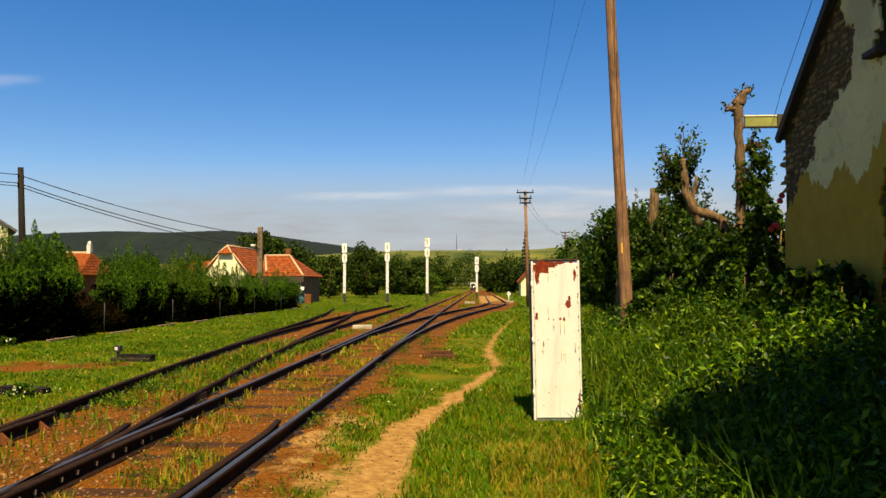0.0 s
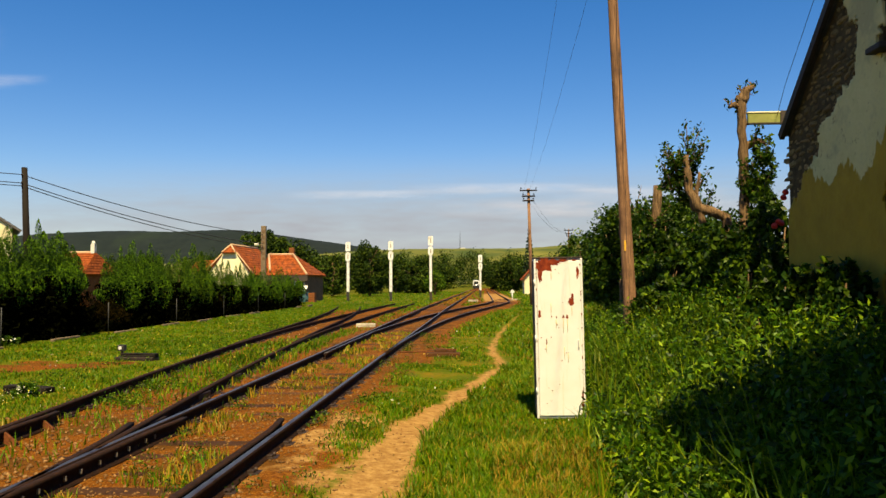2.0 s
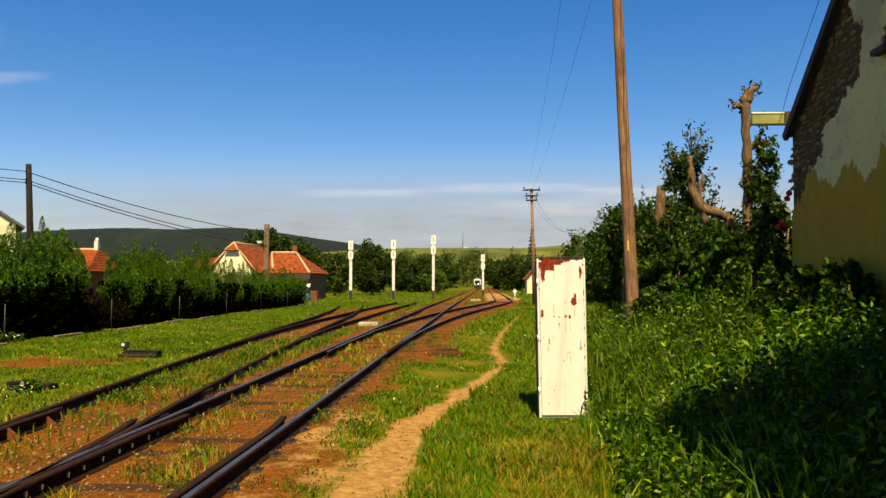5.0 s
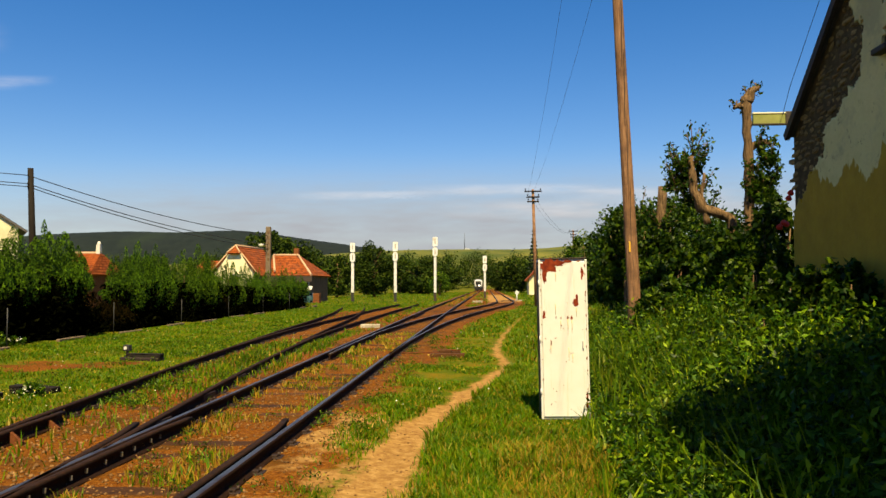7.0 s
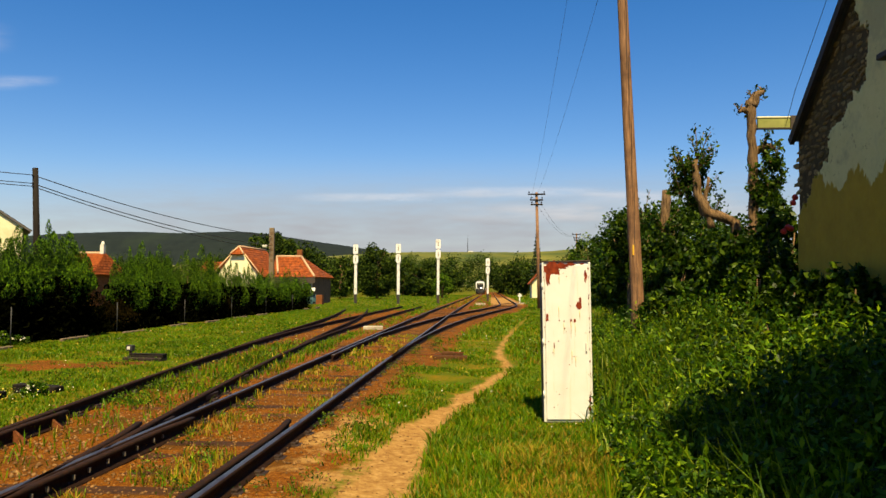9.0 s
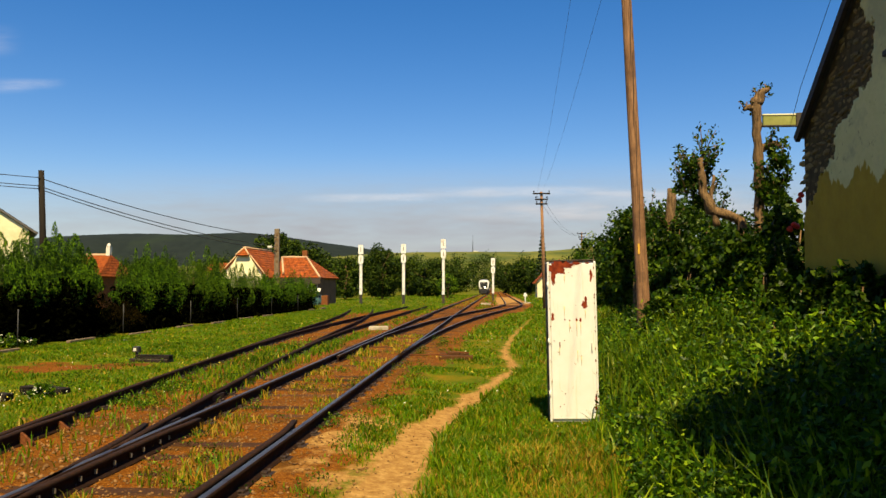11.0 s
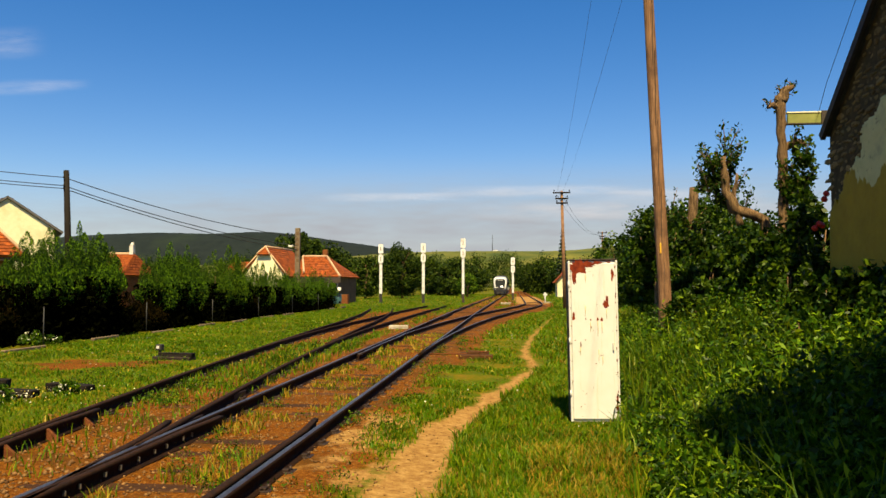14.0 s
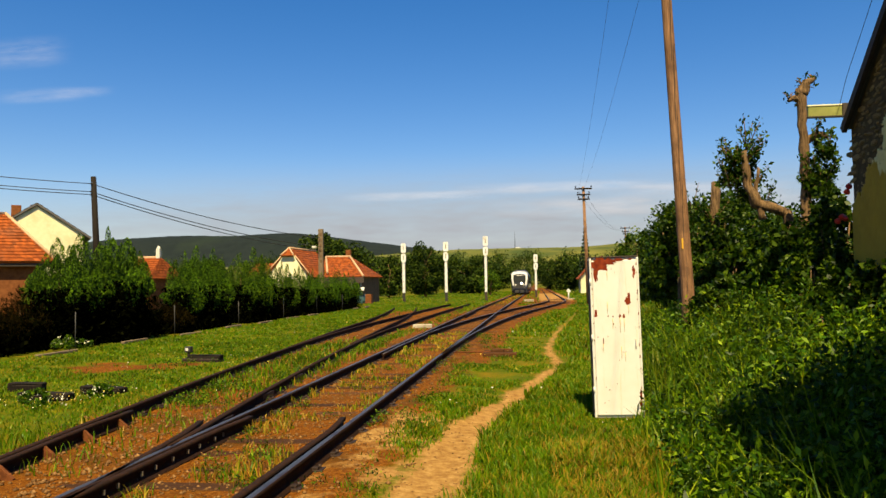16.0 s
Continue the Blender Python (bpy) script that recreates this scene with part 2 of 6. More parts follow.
FRAME_WHITE = surface("white_window_paint", (0.42, 0.406, 0.364), (0.546, 0.532, 0.49), 15, 0.6, bump=0.1)
TRAIN_WHITE = surface("white_train_paint", (0.54, 0.547, 0.555), (0.6, 0.6, 0.608), 3, 0.3, bump=0.05)
TRAIN_BLUE = surface("dark_blue_train_paint", (0.0048, 0.0084, 0.024), (0.0084, 0.0144, 0.042), 3, 0.3, bump=0.05)
TRAIN_DARK = surface("dark_underframe", (0.0056, 0.0056, 0.0063), (0.021, 0.0196, 0.0182), 8, 0.7)
LAMP_GLOW, _nt, _b = start("lit_headlamp", 0.3)
_b.inputs["Base Color"].default_value = (0.9, 0.88, 0.8, 1)
_b.inputs["Emission Color"].default_value = (1.0, 0.93, 0.78, 1)
_b.inputs["Emission Strength"].default_value = 2.0
SIGN_GREEN = surface("faded_green_board", (0.12, 0.135, 0.02), (0.21, 0.22, 0.05), 9, 0.7, stain=(0.15, 0.15, 0.035))
REFLECT_YELLOW = surface("yellow_pole_plate", (0.49, 0.252, 0.007), (0.595, 0.35, 0.021), 20, 0.5, bump=0)
TEAL = surface("teal_bin_plastic", (0.018, 0.06, 0.072), (0.036, 0.102, 0.114), 8, 0.5, bump=0.1)
RUST = surface("red_brown_rust", (0.066, 0.0066, 0.0033), (0.198, 0.033, 0.0088), 16, 0.9)


def cabinet_paint():
    """Cream enamel with rust that bleeds through and runs down."""
    m, nt, b = start("chipped_cream_enamel", 0.45)
    base = ramp(nt, noisy(nt, 3, 4), [(0.3, (0.5, 0.5, 0.47)), (0.7, (0.55, 0.55, 0.54))])
    runs = mask(nt, noisy(nt, 3.2, 5, 0.6, (6, 6, 0.5)), 0.6, 0.78)
    base = mixed(nt, runs, base, (0.46, 0.386, 0.249))
    spots = mask(nt, noisy(nt, 9, 6, 0.7), 0.69, 0.72)
    base = mixed(nt, spots, base, (0.124, 0.0311, 0.0124))
    nt.links.new(base, b.inputs["Base Color"])
    bumped(nt, b, noisy(nt, 14, 4), 0.12, 0.004)
    return m


CABINET = cabinet_paint()


def ruined_wall():
    """Grey lime plaster over an older ochre coat on the lower wall, with a ragged edge between."""
    m, nt, b = start("peeling_plaster", 0.95)
    co = nt.nodes.new("ShaderNodeTexCoord")
    sep = nt.nodes.new("ShaderNodeSeparateXYZ")
    nt.links.new(co.outputs["Object"], sep.inputs[0])
    grey = ramp(nt, noisy(nt, 2.2, 6, 0.7), [(0.3, (0.5, 0.42, 0.16)), (0.7, (0.66, 0.56, 0.24))])
    grey = mixed(nt, mask(nt, noisy(nt, 1.1, 5, 0.7), 0.5, 0.62), grey, (0.4, 0.34, 0.15))
    grey = mixed(nt, mask(nt, noisy(nt, 7, 6, 0.75), 0.6, 0.68), grey, (0.26, 0.2, 0.08))
    ochre = ramp(nt, noisy(nt, 3, 6, 0.7), [(0.3, (0.28, 0.165, 0.002)), (0.7, (0.38, 0.235, 0.006))])
    ragged = noisy(nt, 1.9, 4, 0.6, (1, 1, 0.45))
    add = nt.nodes.new("ShaderNodeMath")
    add.operation = "MULTIPLY_ADD"
    add.inputs[1].default_value = 1.9
    nt.links.new(ragged, add.inputs[0])
    nt.links.new(sep.outputs["Z"], add.inputs[2])
    where = mask(nt, add.outputs[0], 4.12, 4.08)
    col = mixed(nt, where, grey, ochre)
    nt.links.new(col, b.inputs["Base Color"])
    bumped(nt, b, noisy(nt, 5, 6, 0.7), 0.5, 0.02)
    return m


PLASTER = ruined_wall()
RUBBLE = surface("rubble_stones", (0.13, 0.08, 0.03), (0.36, 0.25, 0.1), 11, 0.95, bump=0.9, depth=0.03, stain=(0.09, 0.06, 0.024), stain_scale=4.0, random_by="object")
MORTAR = surface("clay_mortar", (0.04, 0.026, 0.01), (0.11, 0.075, 0.032), 9, 0.95, bump=0.5)


def ground_soil():
    """Turf, bare trodden path and rusty ballast, spread by the sheet's own masks."""
    m, nt, b = start("turf_and_soil", 0.95)
    b.inputs["Specular IOR Level"].default_value = 0.05
    turf = ramp(nt, noisy(nt, 1.3, 7, 0.7), [(0.3, (0.0312, 0.0598, 0.00104)), (0.5, (0.078, 0.0858, 0.00156)), (0.68, (0.166, 0.0936, 0.0052))])
    fine = noisy(nt, 26, 5, 0.7)
    turf = mixed(nt, mask(nt, fine, 0.45, 0.75), turf, (0.0364, 0.0624, 0.00156))
    dirt = ramp(nt, noisy(nt, 9, 8, 0.75), [(0.3, (0.13, 0.06, 0.015)), (0.52, (0.25, 0.14, 0.043)), (0.75, (0.4, 0.26, 0.1))])
    bal = ramp(nt, noisy(nt, 24, 7, 0.8), [(0.3, (0.026, 0.008, 0.0015)), (0.5, (0.112, 0.036, 0.003)), (0.7, (0.27, 0.118, 0.017))])
    bal = mixed(nt, mask(nt, noisy(nt, 0.9, 5, 0.7), 0.48, 0.66), bal, (0.0624, 0.0286, 0.0052))
    ap, ab = nt.nodes.new("ShaderNodeAttribute"), nt.nodes.new("ShaderNodeAttribute")
    ap.attribute_name, ab.attribute_name = "path", "ballast"
    edge = noisy(nt, 2.6, 8, 0.8)

    def worn(attr):
        add = nt.nodes.new("ShaderNodeMath")
        add.operation = "ADD"
        nt.links.new(attr.outputs["Fac"], add.inputs[0])
        nt.links.new(edge, add.inputs[1])
        return mask(nt, add.outputs[0], 0.9, 1.12)
    col = mixed(nt, worn(ab), turf, bal)
    col = mixed(nt, worn(ap), col, dirt)
    nt.links.new(col, b.inputs["Base Color"])
    bumped(nt, b, fine, 0.7, 0.03)
    return m


SOIL = ground_soil()
FAR_FIELD = surface("far_meadow", (0.052, 0.0676, 0.0104), (0.12, 0.114, 0.0208), 0.02, 0.95, bump=0, stain=(0.026, 0.0442, 0.0078), stain_scale=0.008)
FAR_WOODS = surface("far_wooded_hill", (0.0045, 0.0085, 0.0095), (0.009, 0.0145, 0.014), 0.03, 0.95, bump=0, stain=(0.0105, 0.018, 0.0125), stain_scale=0.004)


# ---- plan of the tracks ----
MAIN = -2.95                 # middle of the main track
RAIL_TOP, HALF = 0.16, 0.7525


def x_main(y):
    return MAIN


def x_second(y):
    """Leaves the main track by the turnout, then runs beside it."""
    s = y - 16.5
    if s <= 0:
        return MAIN
    if s < 23.5:
        return MAIN + s * s / 368.0
    if s < 39.0:
        return MAIN + 1.5 + (s - 23.5) * 0.1277
    if s < 58.0:
        u = s - 39.0
        return MAIN + 3.48 + u * 0.1277 - u * u * 0.1277 / 38.0
    return MAIN + 4.69


def x_third(y):
    """The overgrown siding beyond the main track."""
    if y < 7.0:
        return MAIN - 1.5 * max(0.0, (y + 17.0) / 24.0) ** 2
    if y < 30.0:
        u = (y - 7.0) / 23.0
        a, b, ma, mb = MAIN - 1.5, -6.1, -0.125 * 23, 0.0
        return (2 * u**3 - 3 * u**2 + 1) * a + (u**3 - 2 * u**2 + u) * ma + (-2 * u**3 + 3 * u**2) * b + (u**3 - u**2) * mb
    return -6.1


def x_fourth(y):
    s = max(0.0, y - 15.0)
    return x_third(y) - s * s / 440.0


PATH_LINE = [(-1.22, 3.0), (-1.03, 6.2), (-0.8, 9.6), (-0.1, 13.2), (0.42, 15.9), (0.3, 18.5), (0.24, 20.9), (0.62, 26.8), (1.4, 34.7), (2.2, 44.0)]
PX, PY = np.array([p[0] for p in PATH_LINE]), np.array([p[1] for p in PATH_LINE])


def smooth01(v):
    v = np.clip(v, 0, 1)
    return v * v * (3 - 2 * v)


def wobble(x, y, s=1.0):
    return (np.sin(1.7 * s * x + 0.6 * s * y) + np.sin(0.9 * s * y - 1.3 * s * x + 2.0) + np.sin(2.9 * s * y + 0.8 * s * x + 4.0)) / 3


def path_mask(x, y):
    """1 in the middle of the trodden path, 0 well away from it."""
    mid = np.interp(y, PY, PX) + 0.07 * wobble(x * 0, y * 2) + 0.06 * wobble(x * 2, y * 6)
    half = np.interp(y, [3, 9, 14, 30, 44], [0.5, 0.33, 0.2, 0.17, 0.12])
    m = 1 - np.abs(x - mid) / (half * 1.6)
    return np.clip(m, 0, 1) * (y > 1) * (y < 44) * np.interp(y, [10, 15, 24, 44], [1, 0.82, 0.66, 0.5])


def scuff_mask(x, y):
    """Scuffed bare soil between the path and the rails."""
    mid = np.interp(y, PY, PX)
    m = smooth01(1.25 - np.abs(x - mid + 0.7) / 0.9) * smooth01((y - 2) / 2) * smooth01((15 - y) / 6)
    return np.clip(m * (0.5 + 0.3 * wobble(x * 2.5, y * 1.6) + 0.26 * wobble(x * 7, y * 5)), 0, 1)


def bare_mask(x, y):
    """Path, scuffed verge and the pale sand under the far diverging track."""
    sand = 0.75 * smooth01((y - 66) / 10) * smooth01((150 - y) / 20) * smooth01(1.9 - np.abs(x - MAIN - 4.6) * 0.75)
    return np.maximum(np.maximum(path_mask(x, y), scuff_mask(x, y)), sand)


XM, XS, XT, XF = (np.vectorize(f) for f in (x_main, x_second, x_third, x_fourth))


def ballast_mask(x, y):
    m = smooth01(1.75 - np.abs(x - MAIN) * 0.8)
    m = np.maximum(m, (y > 16) * (y < 380) * smooth01(2.0 - np.abs(x - XS(y)) * 0.8))
    m = np.maximum(m, np.interp(y, [10, 13, 22, 27], [0.97, 0.66, 0.66, 0.9]) * smooth01((63 - y) / 14) * smooth01(1.7 - np.abs(x - XT(y)) * 0.95))
    m = np.maximum(m, 0.72 * smooth01((y - 23) / 6) * smooth01((62 - y) / 8) * (x < -3.4) * (x > -6.4))
    m = np.maximum(m, 0.8 * (y > 15) * smooth01((58 - y) / 16) * smooth01(1.6 - np.abs(x - XF(y)) * 1.0))
    m = np.maximum(m, 0.7 * (y > 62) * (y < 380) * ((x > MAIN) & (x < MAIN + 4.7)))
    m = np.maximum(m, 0.95 * smooth01(1.3 + 0.55 * wobble(x * 1.6, y * 2.3) - np.hypot((x + 9.3) / 1.7, (y - 15.7) / 1.0)))
    return m


def fall(y):
    """The line runs gently downhill beyond the posts."""
    return -0.005 * np.clip(np.asarray(y, float) - 45.0, 0, 340)


def ground_z(x, y):
    """Height of the ground: flat by the tracks, a bank on the side of the old house."""
    bank = 0.75 * smooth01((x - 1.3) / 3.0) * smooth01((y + 4) / 6) * smooth01((60 - y) / 30)
    z = bank + fall(y) + 0.025 * wobble(x, y) * (0.3 + 0.7 * smooth01((np.abs(x - MAIN) - 1.5) / 1.5)) + 0.008 * wobble(x * 4, y * 5)
    z = z + 0.03 * smooth01((x - MAIN - 0.88) / 0.12) * smooth01((MAIN + 2.4 - x) / 0.9) * smooth01((17 - y) / 2)
    berm = 0.06 * path_mask(x, y)
    return z - berm * 0.6


def build_ground():
    xs = np.unique(np.concatenate([np.geomspace(-16, -4500, 34), np.arange(-16, 7, 0.13), np.geomspace(7, 4500, 36)]))
    ys = np.unique(np.concatenate([-np.geomspace(3, 3000, 22), np.arange(-3, 4, 0.5), np.arange(4, 26, 0.13), np.arange(26, 62, 0.3), np.geomspace(62, 4800, 60)]))
    gx, gy = np.meshgrid(xs, ys)
    gz = ground_z(gx, gy)
    nx, ny = len(xs), len(ys)
    i = np.arange(nx * ny).reshape(ny, nx)
    faces = np.stack([i[:-1, :-1], i[:-1, 1:], i[1:, 1:], i[1:, :-1]], -1).reshape(-1, 4)
    me = mesh_from("ground", np.stack([gx, gy, gz], -1).reshape(-1, 3), faces, SOIL, smooth=True)
    for name, f in (("path", bare_mask), ("ballast", ballast_mask)):
        me.attributes.new(name, "FLOAT", "POINT").data.foreach_set("value", f(gx, gy).ravel().astype(np.float32))
    tagged(new("ground", me), "uneven turf with a trodden dirt path and rusty ballast", "ground", kind="structure")


build_ground()

# ---- tracks ----
# half outline of a flat-bottomed rail: sideways, up
RAIL = [(-0.07, 0.0), (0.07, 0.0), (0.07, 0.012), (0.012, 0.03), (0.01, 0.105), (0.034, 0.12), (0.036, 0.152), (0.028, 0.16),
        (-0.028, 0.16), (-0.036, 0.152), (-0.034, 0.12), (-0.01, 0.105), (-0.012, 0.03), (-0.07, 0.012)]


def rail_mesh(line, shiny=True, drop=0.0):
    """A rail swept along points (x, y) at its middle."""
    p = np.array(line, float)
    way = np.gradient(p, axis=0)
    way /= np.linalg.norm(way, axis=1)[:, None]
    side = np.stack([way[:, 1], -way[:, 0]], 1)
    k = len(RAIL)
    prof = np.array(RAIL)
    v = np.zeros((len(p), k, 3))
    v[:, :, :2] = p[:, None, :] + side[:, None, :] * prof[None, :, 0, None]
    v[:, :, 2] = prof[None, :, 1] - drop + fall(p[:, 1])[:, None]
    i = np.arange(len(p) * k).reshape(len(p), k)
    j = np.roll(i, -1, axis=1)
    faces = np.stack([i[:-1], j[:-1], j[1:], i[1:]], -1)
    index = np.zeros((len(p) - 1, k), int)
    if shiny:
        index[:, 7] = 1
    me = mesh_from("rail", v.reshape(-1, 3), faces.reshape(-1, 4), [RUST_RAIL, WORN_HEAD], index=index.ravel())
    bm = bmesh.new()
    bm.from_mesh(me)
    bm.verts.ensure_lookup_table()
    for a, ring in ((0, i[0]), (1, i[-1])):
        bm.faces.new([bm.verts[int(n)] for n in (ring if a else ring[::-1])])
    bmesh.ops.recalc_face_normals(bm, faces=bm.faces)
    bm.to_mesh(me)
    bm.free()
    return me


def steps(a, b, near=1.0):
    out = [a]
    while out[-1] < b:
        out.append(min(b, out[-1] + max(near, out[-1] * 0.04)))
    return out


def sleeper_mesh(long):
    bm = box((long, 0.24, 0.14), (0, 0, 0), 0.012)
    for v in bm.verts:
        v.co += Vector((0, 0.012 * noise.noise(v.co * 7), 0.006 * noise.noise(v.co * 9 + Vector((3, 0, 0)))))
    me = bpy.data.meshes.new("sleeper")
    bm.to_mesh(me)
    bm.free()
    me.materials.append(SLEEPER)
    return me


def chair_mesh():
    bm = box((0.3, 0.16, 0.02), (0, 0, 0.0), 0.004)
    for s in (-0.1, 0.1):
        add_tube(bm, [(s, 0.03, 0.0), (s, 0.03, 0.045)], 0.018, 6)
        add_box(bm, (0.06, 0.07, 0.025), (s * 0.75, -0.02, 0.02), 0.004)
    me = bpy.data.meshes.new("rail_chair")
    bm.to_mesh(me)
    bm.free()
    me.materials.append(STEEL_DARK)
    return me


SLEEPERS = [sleeper_mesh(2.5), sleeper_mesh(2.6)]
CHAIR = chair_mesh()


def lay(track, centre, a, b, step, long_from=None, sink=0.0):
    y, n = a, 0
    while y < b:
        long = 2.5
        x = centre(y)
        if long_from and long_from[0] < y < long_from[1]:
            other = long_from[2](y)
            x, long = (x + other) / 2, 2.5 + abs(other - x)
        s = new("sleeper", SLEEPERS[n % 2])
        s.parent = track
        s.matrix_basis = pose(x + random.uniform(-0.05, 0.05), y + random.uniform(-0.03, 0.03), -0.066 - sink + float(fall(y)) + random.uniform(-0.012, 0.008), 0, 0, random.uniform(-0.8, 0.8)) @ Matrix.Diagonal((long / 2.5, 1, 1, 1))
        if y < 26:
            for side in (-1, 1):
                c = new("rail_chair", CHAIR)
                c.parent = track
                c.matrix_basis = pose(centre(y) + side * HALF, y, 0.006)
        y += step + random.uniform(-0.02, 0.02)
        n += 1


BRACE = surface("rusty_brace_iron", (0.06, 0.0175, 0.005), (0.15, 0.05, 0.015), 20, 0.85)


def build_tracks():
    main = thing("railway_track", "main railway track with polished rails on oily sleepers", "railway track", kind="structure")
    ys = steps(-6, 900, 3)
    for side in (-1, 1):
        part("rail", rail_mesh([(MAIN + side * HALF, y) for y in ys]), parent=main)
    # check rail opposite the near crossing, and its wing rails
    part("check_rail", rail_mesh([(MAIN + HALF - 0.115 - 0.06 * smooth01((y - 8.2) / 0.7), y) for y in np.linspace(-2, 8.9, 30)], False), parent=main, label="rusty check rail inside the running rail")
    part("wing_rail", rail_mesh([(MAIN - HALF + 0.1 + 0.05 * smooth01((y - 8.0) / 0.9) + 0.03 * smooth01((6 - y) / 3), y) for y in np.linspace(1.5, 8.95, 24)], False), parent=main, label="rusty wing rail beside the crossing")
    for y in np.arange(4.2, 8.8, 0.31):
        part("bolt", box((0.035, 0.022, 0.046), (MAIN - HALF + 0.118, y + 0.05 * math.sin(y * 9), 0.08), 0.006), BOLT, main)
    lay(main, x_main, 3.2, 62, 0.62, (16.5, 44, x_second))
    second = thing("railway_track", "diverging railway track with polished rails and long sleepers", "railway track", kind="structure")
    for side in (-1, 1):
        # the rail next to the main track starts as a thin blade
        y0 = 17.0
        line = [(x_second(y) + side * (HALF - (0.05 if y < 24 and side < 0 else 0.0)) + (0.1 * (1 - (y - 17) / 7) if y < 24 and side < 0 else 0), y) for y in np.arange(y0, 80, 1.0)]
        line += [(x_second(y) + side * HALF, y) for y in steps(80, 420, 4)]
        part("rail", rail_mesh(line), parent=second)
    part("check_rail", rail_mesh([(x_second(y) + HALF - 0.11, y) for y in np.linspace(37, 43, 12)], False), parent=second)
    part("check_rail", rail_mesh([(MAIN - HALF + 0.11, y) for y in np.linspace(37, 43, 12)], False), parent=second)
    lay(second, x_second, 44, 84, 0.62)
    third = thing("railway_track", "overgrown rusty siding beside the main track", "railway track", kind="structure")
    for side, a in ((-1, -4.0), (1, 7.2)):
        part("rail", rail_mesh([(x_third(y) + side * HALF, y) for y in np.arange(a, 60, 0.8)], False), parent=third)
    part("wing_rail", rail_mesh([(x_third(y) + HALF - 0.1 - 0.05 * smooth01((y - 7.8) / 0.8), y) for y in np.linspace(1.5, 8.6, 22)], False), parent=third)
    part("check_rail", rail_mesh([(x_third(y) - HALF + 0.11 + 0.05 * smooth01((y - 8.3) / 0.8), y) for y in np.linspace(2.5, 9.3, 22)], False), parent=third)
    for y in (6.4, 7.2, 8.05, 8.9):
        bm = bmesh.new()
        add_prism(bm, [(x_third(y) - HALF + 0.14, 0.0), (x_third(y) - HALF + 0.3, 0.0), (x_third(y) - HALF + 0.3, 0.02), (x_third(y) - HALF + 0.15, 0.14), (x_third(y) - HALF + 0.13, 0.14)], y - 0.02, y + 0.02)
        part("rail_brace", bm, BRACE, third, "rusty triangular rail brace")
    for y in (9.0, 11.2, 13.4):
        part("fishplate", box((0.03, 0.5, 0.08), (x_third(y) + HALF + 0.03, y, 0.075), 0.008), STEEL_DARK, third)
    lay(third, x_third, 7.0, 40, 0.7, sink=0.012)
    fourth = thing("railway_track", "buried rusty siding that branches off into the grass", "railway track", kind="structure")
    for side, a in ((-1, 19.0), (1, 20.0)):
        part("rail", rail_mesh([(x_fourth(y) + side * HALF, y) for y in np.arange(a, 52, 1.0)], False), parent=fourth)
    lay(fourth, x_fourth, 40, 50, 0.75, sink=0.012)


# ---- the old house ----
GX = 4.33                                  # face of its gable wall
GY0, GY1, EAVE, PITCH = 4.9, 10.92, 3.9, 0.862
RIDGE_Y = (GY0 + GY1) / 2


def roof_z(y):
    return EAVE + (RIDGE_Y - abs(y - RIDGE_Y) - GY0) * PITCH - 0.02


# ragged edges of the plaster on the gable: heights by y, between which the stones are bare
BARE = [(8.7, 6.6), (8.85, 4.4), (8.95, 4.25), (9.46, 3.95), (9.75, 3.65), (9.98, 3.44), (10.3, 3.25), (10.6, 2.9), (10.9, 2.6)]
BARE_TOP = [(8.7, 4.55), (8.87, 4.75), (9.05, 4.95), (9.25, 5.25), (9.5, 7.0)]
WINDOW = (7.55, 8.34, 4.28, 4.95)
DOORWAY = (7.2, 8.25, 0.4, 2.98)


def plastered(y, z):
    edge = np.interp(y, [b[0] for b in BARE], [b[1] for b in BARE])
    top = np.interp(y, [b[0] for b in BARE_TOP], [b[1] for b in BARE_TOP])
    n = noise.noise(Vector((y * 3.1, z * 3.1, 0.3))) * 0.2 + noise.noise(Vector((y * 9, z * 9, 5.0))) * 0.1 + noise.noise(Vector((y * 23, z * 23, 2.0))) * 0.04
    if edge + n < z < top + n and z > 2.2 - (y - 10.3):
        return False
    for w in (WINDOW, DOORWAY):
        if w[0] - 0.05 + n < y < w[1] + 0.05 + n and w[2] - 0.06 + n < z < w[3] + 0.05 + n:
            return False
    return z < roof_z(y) - 0.05


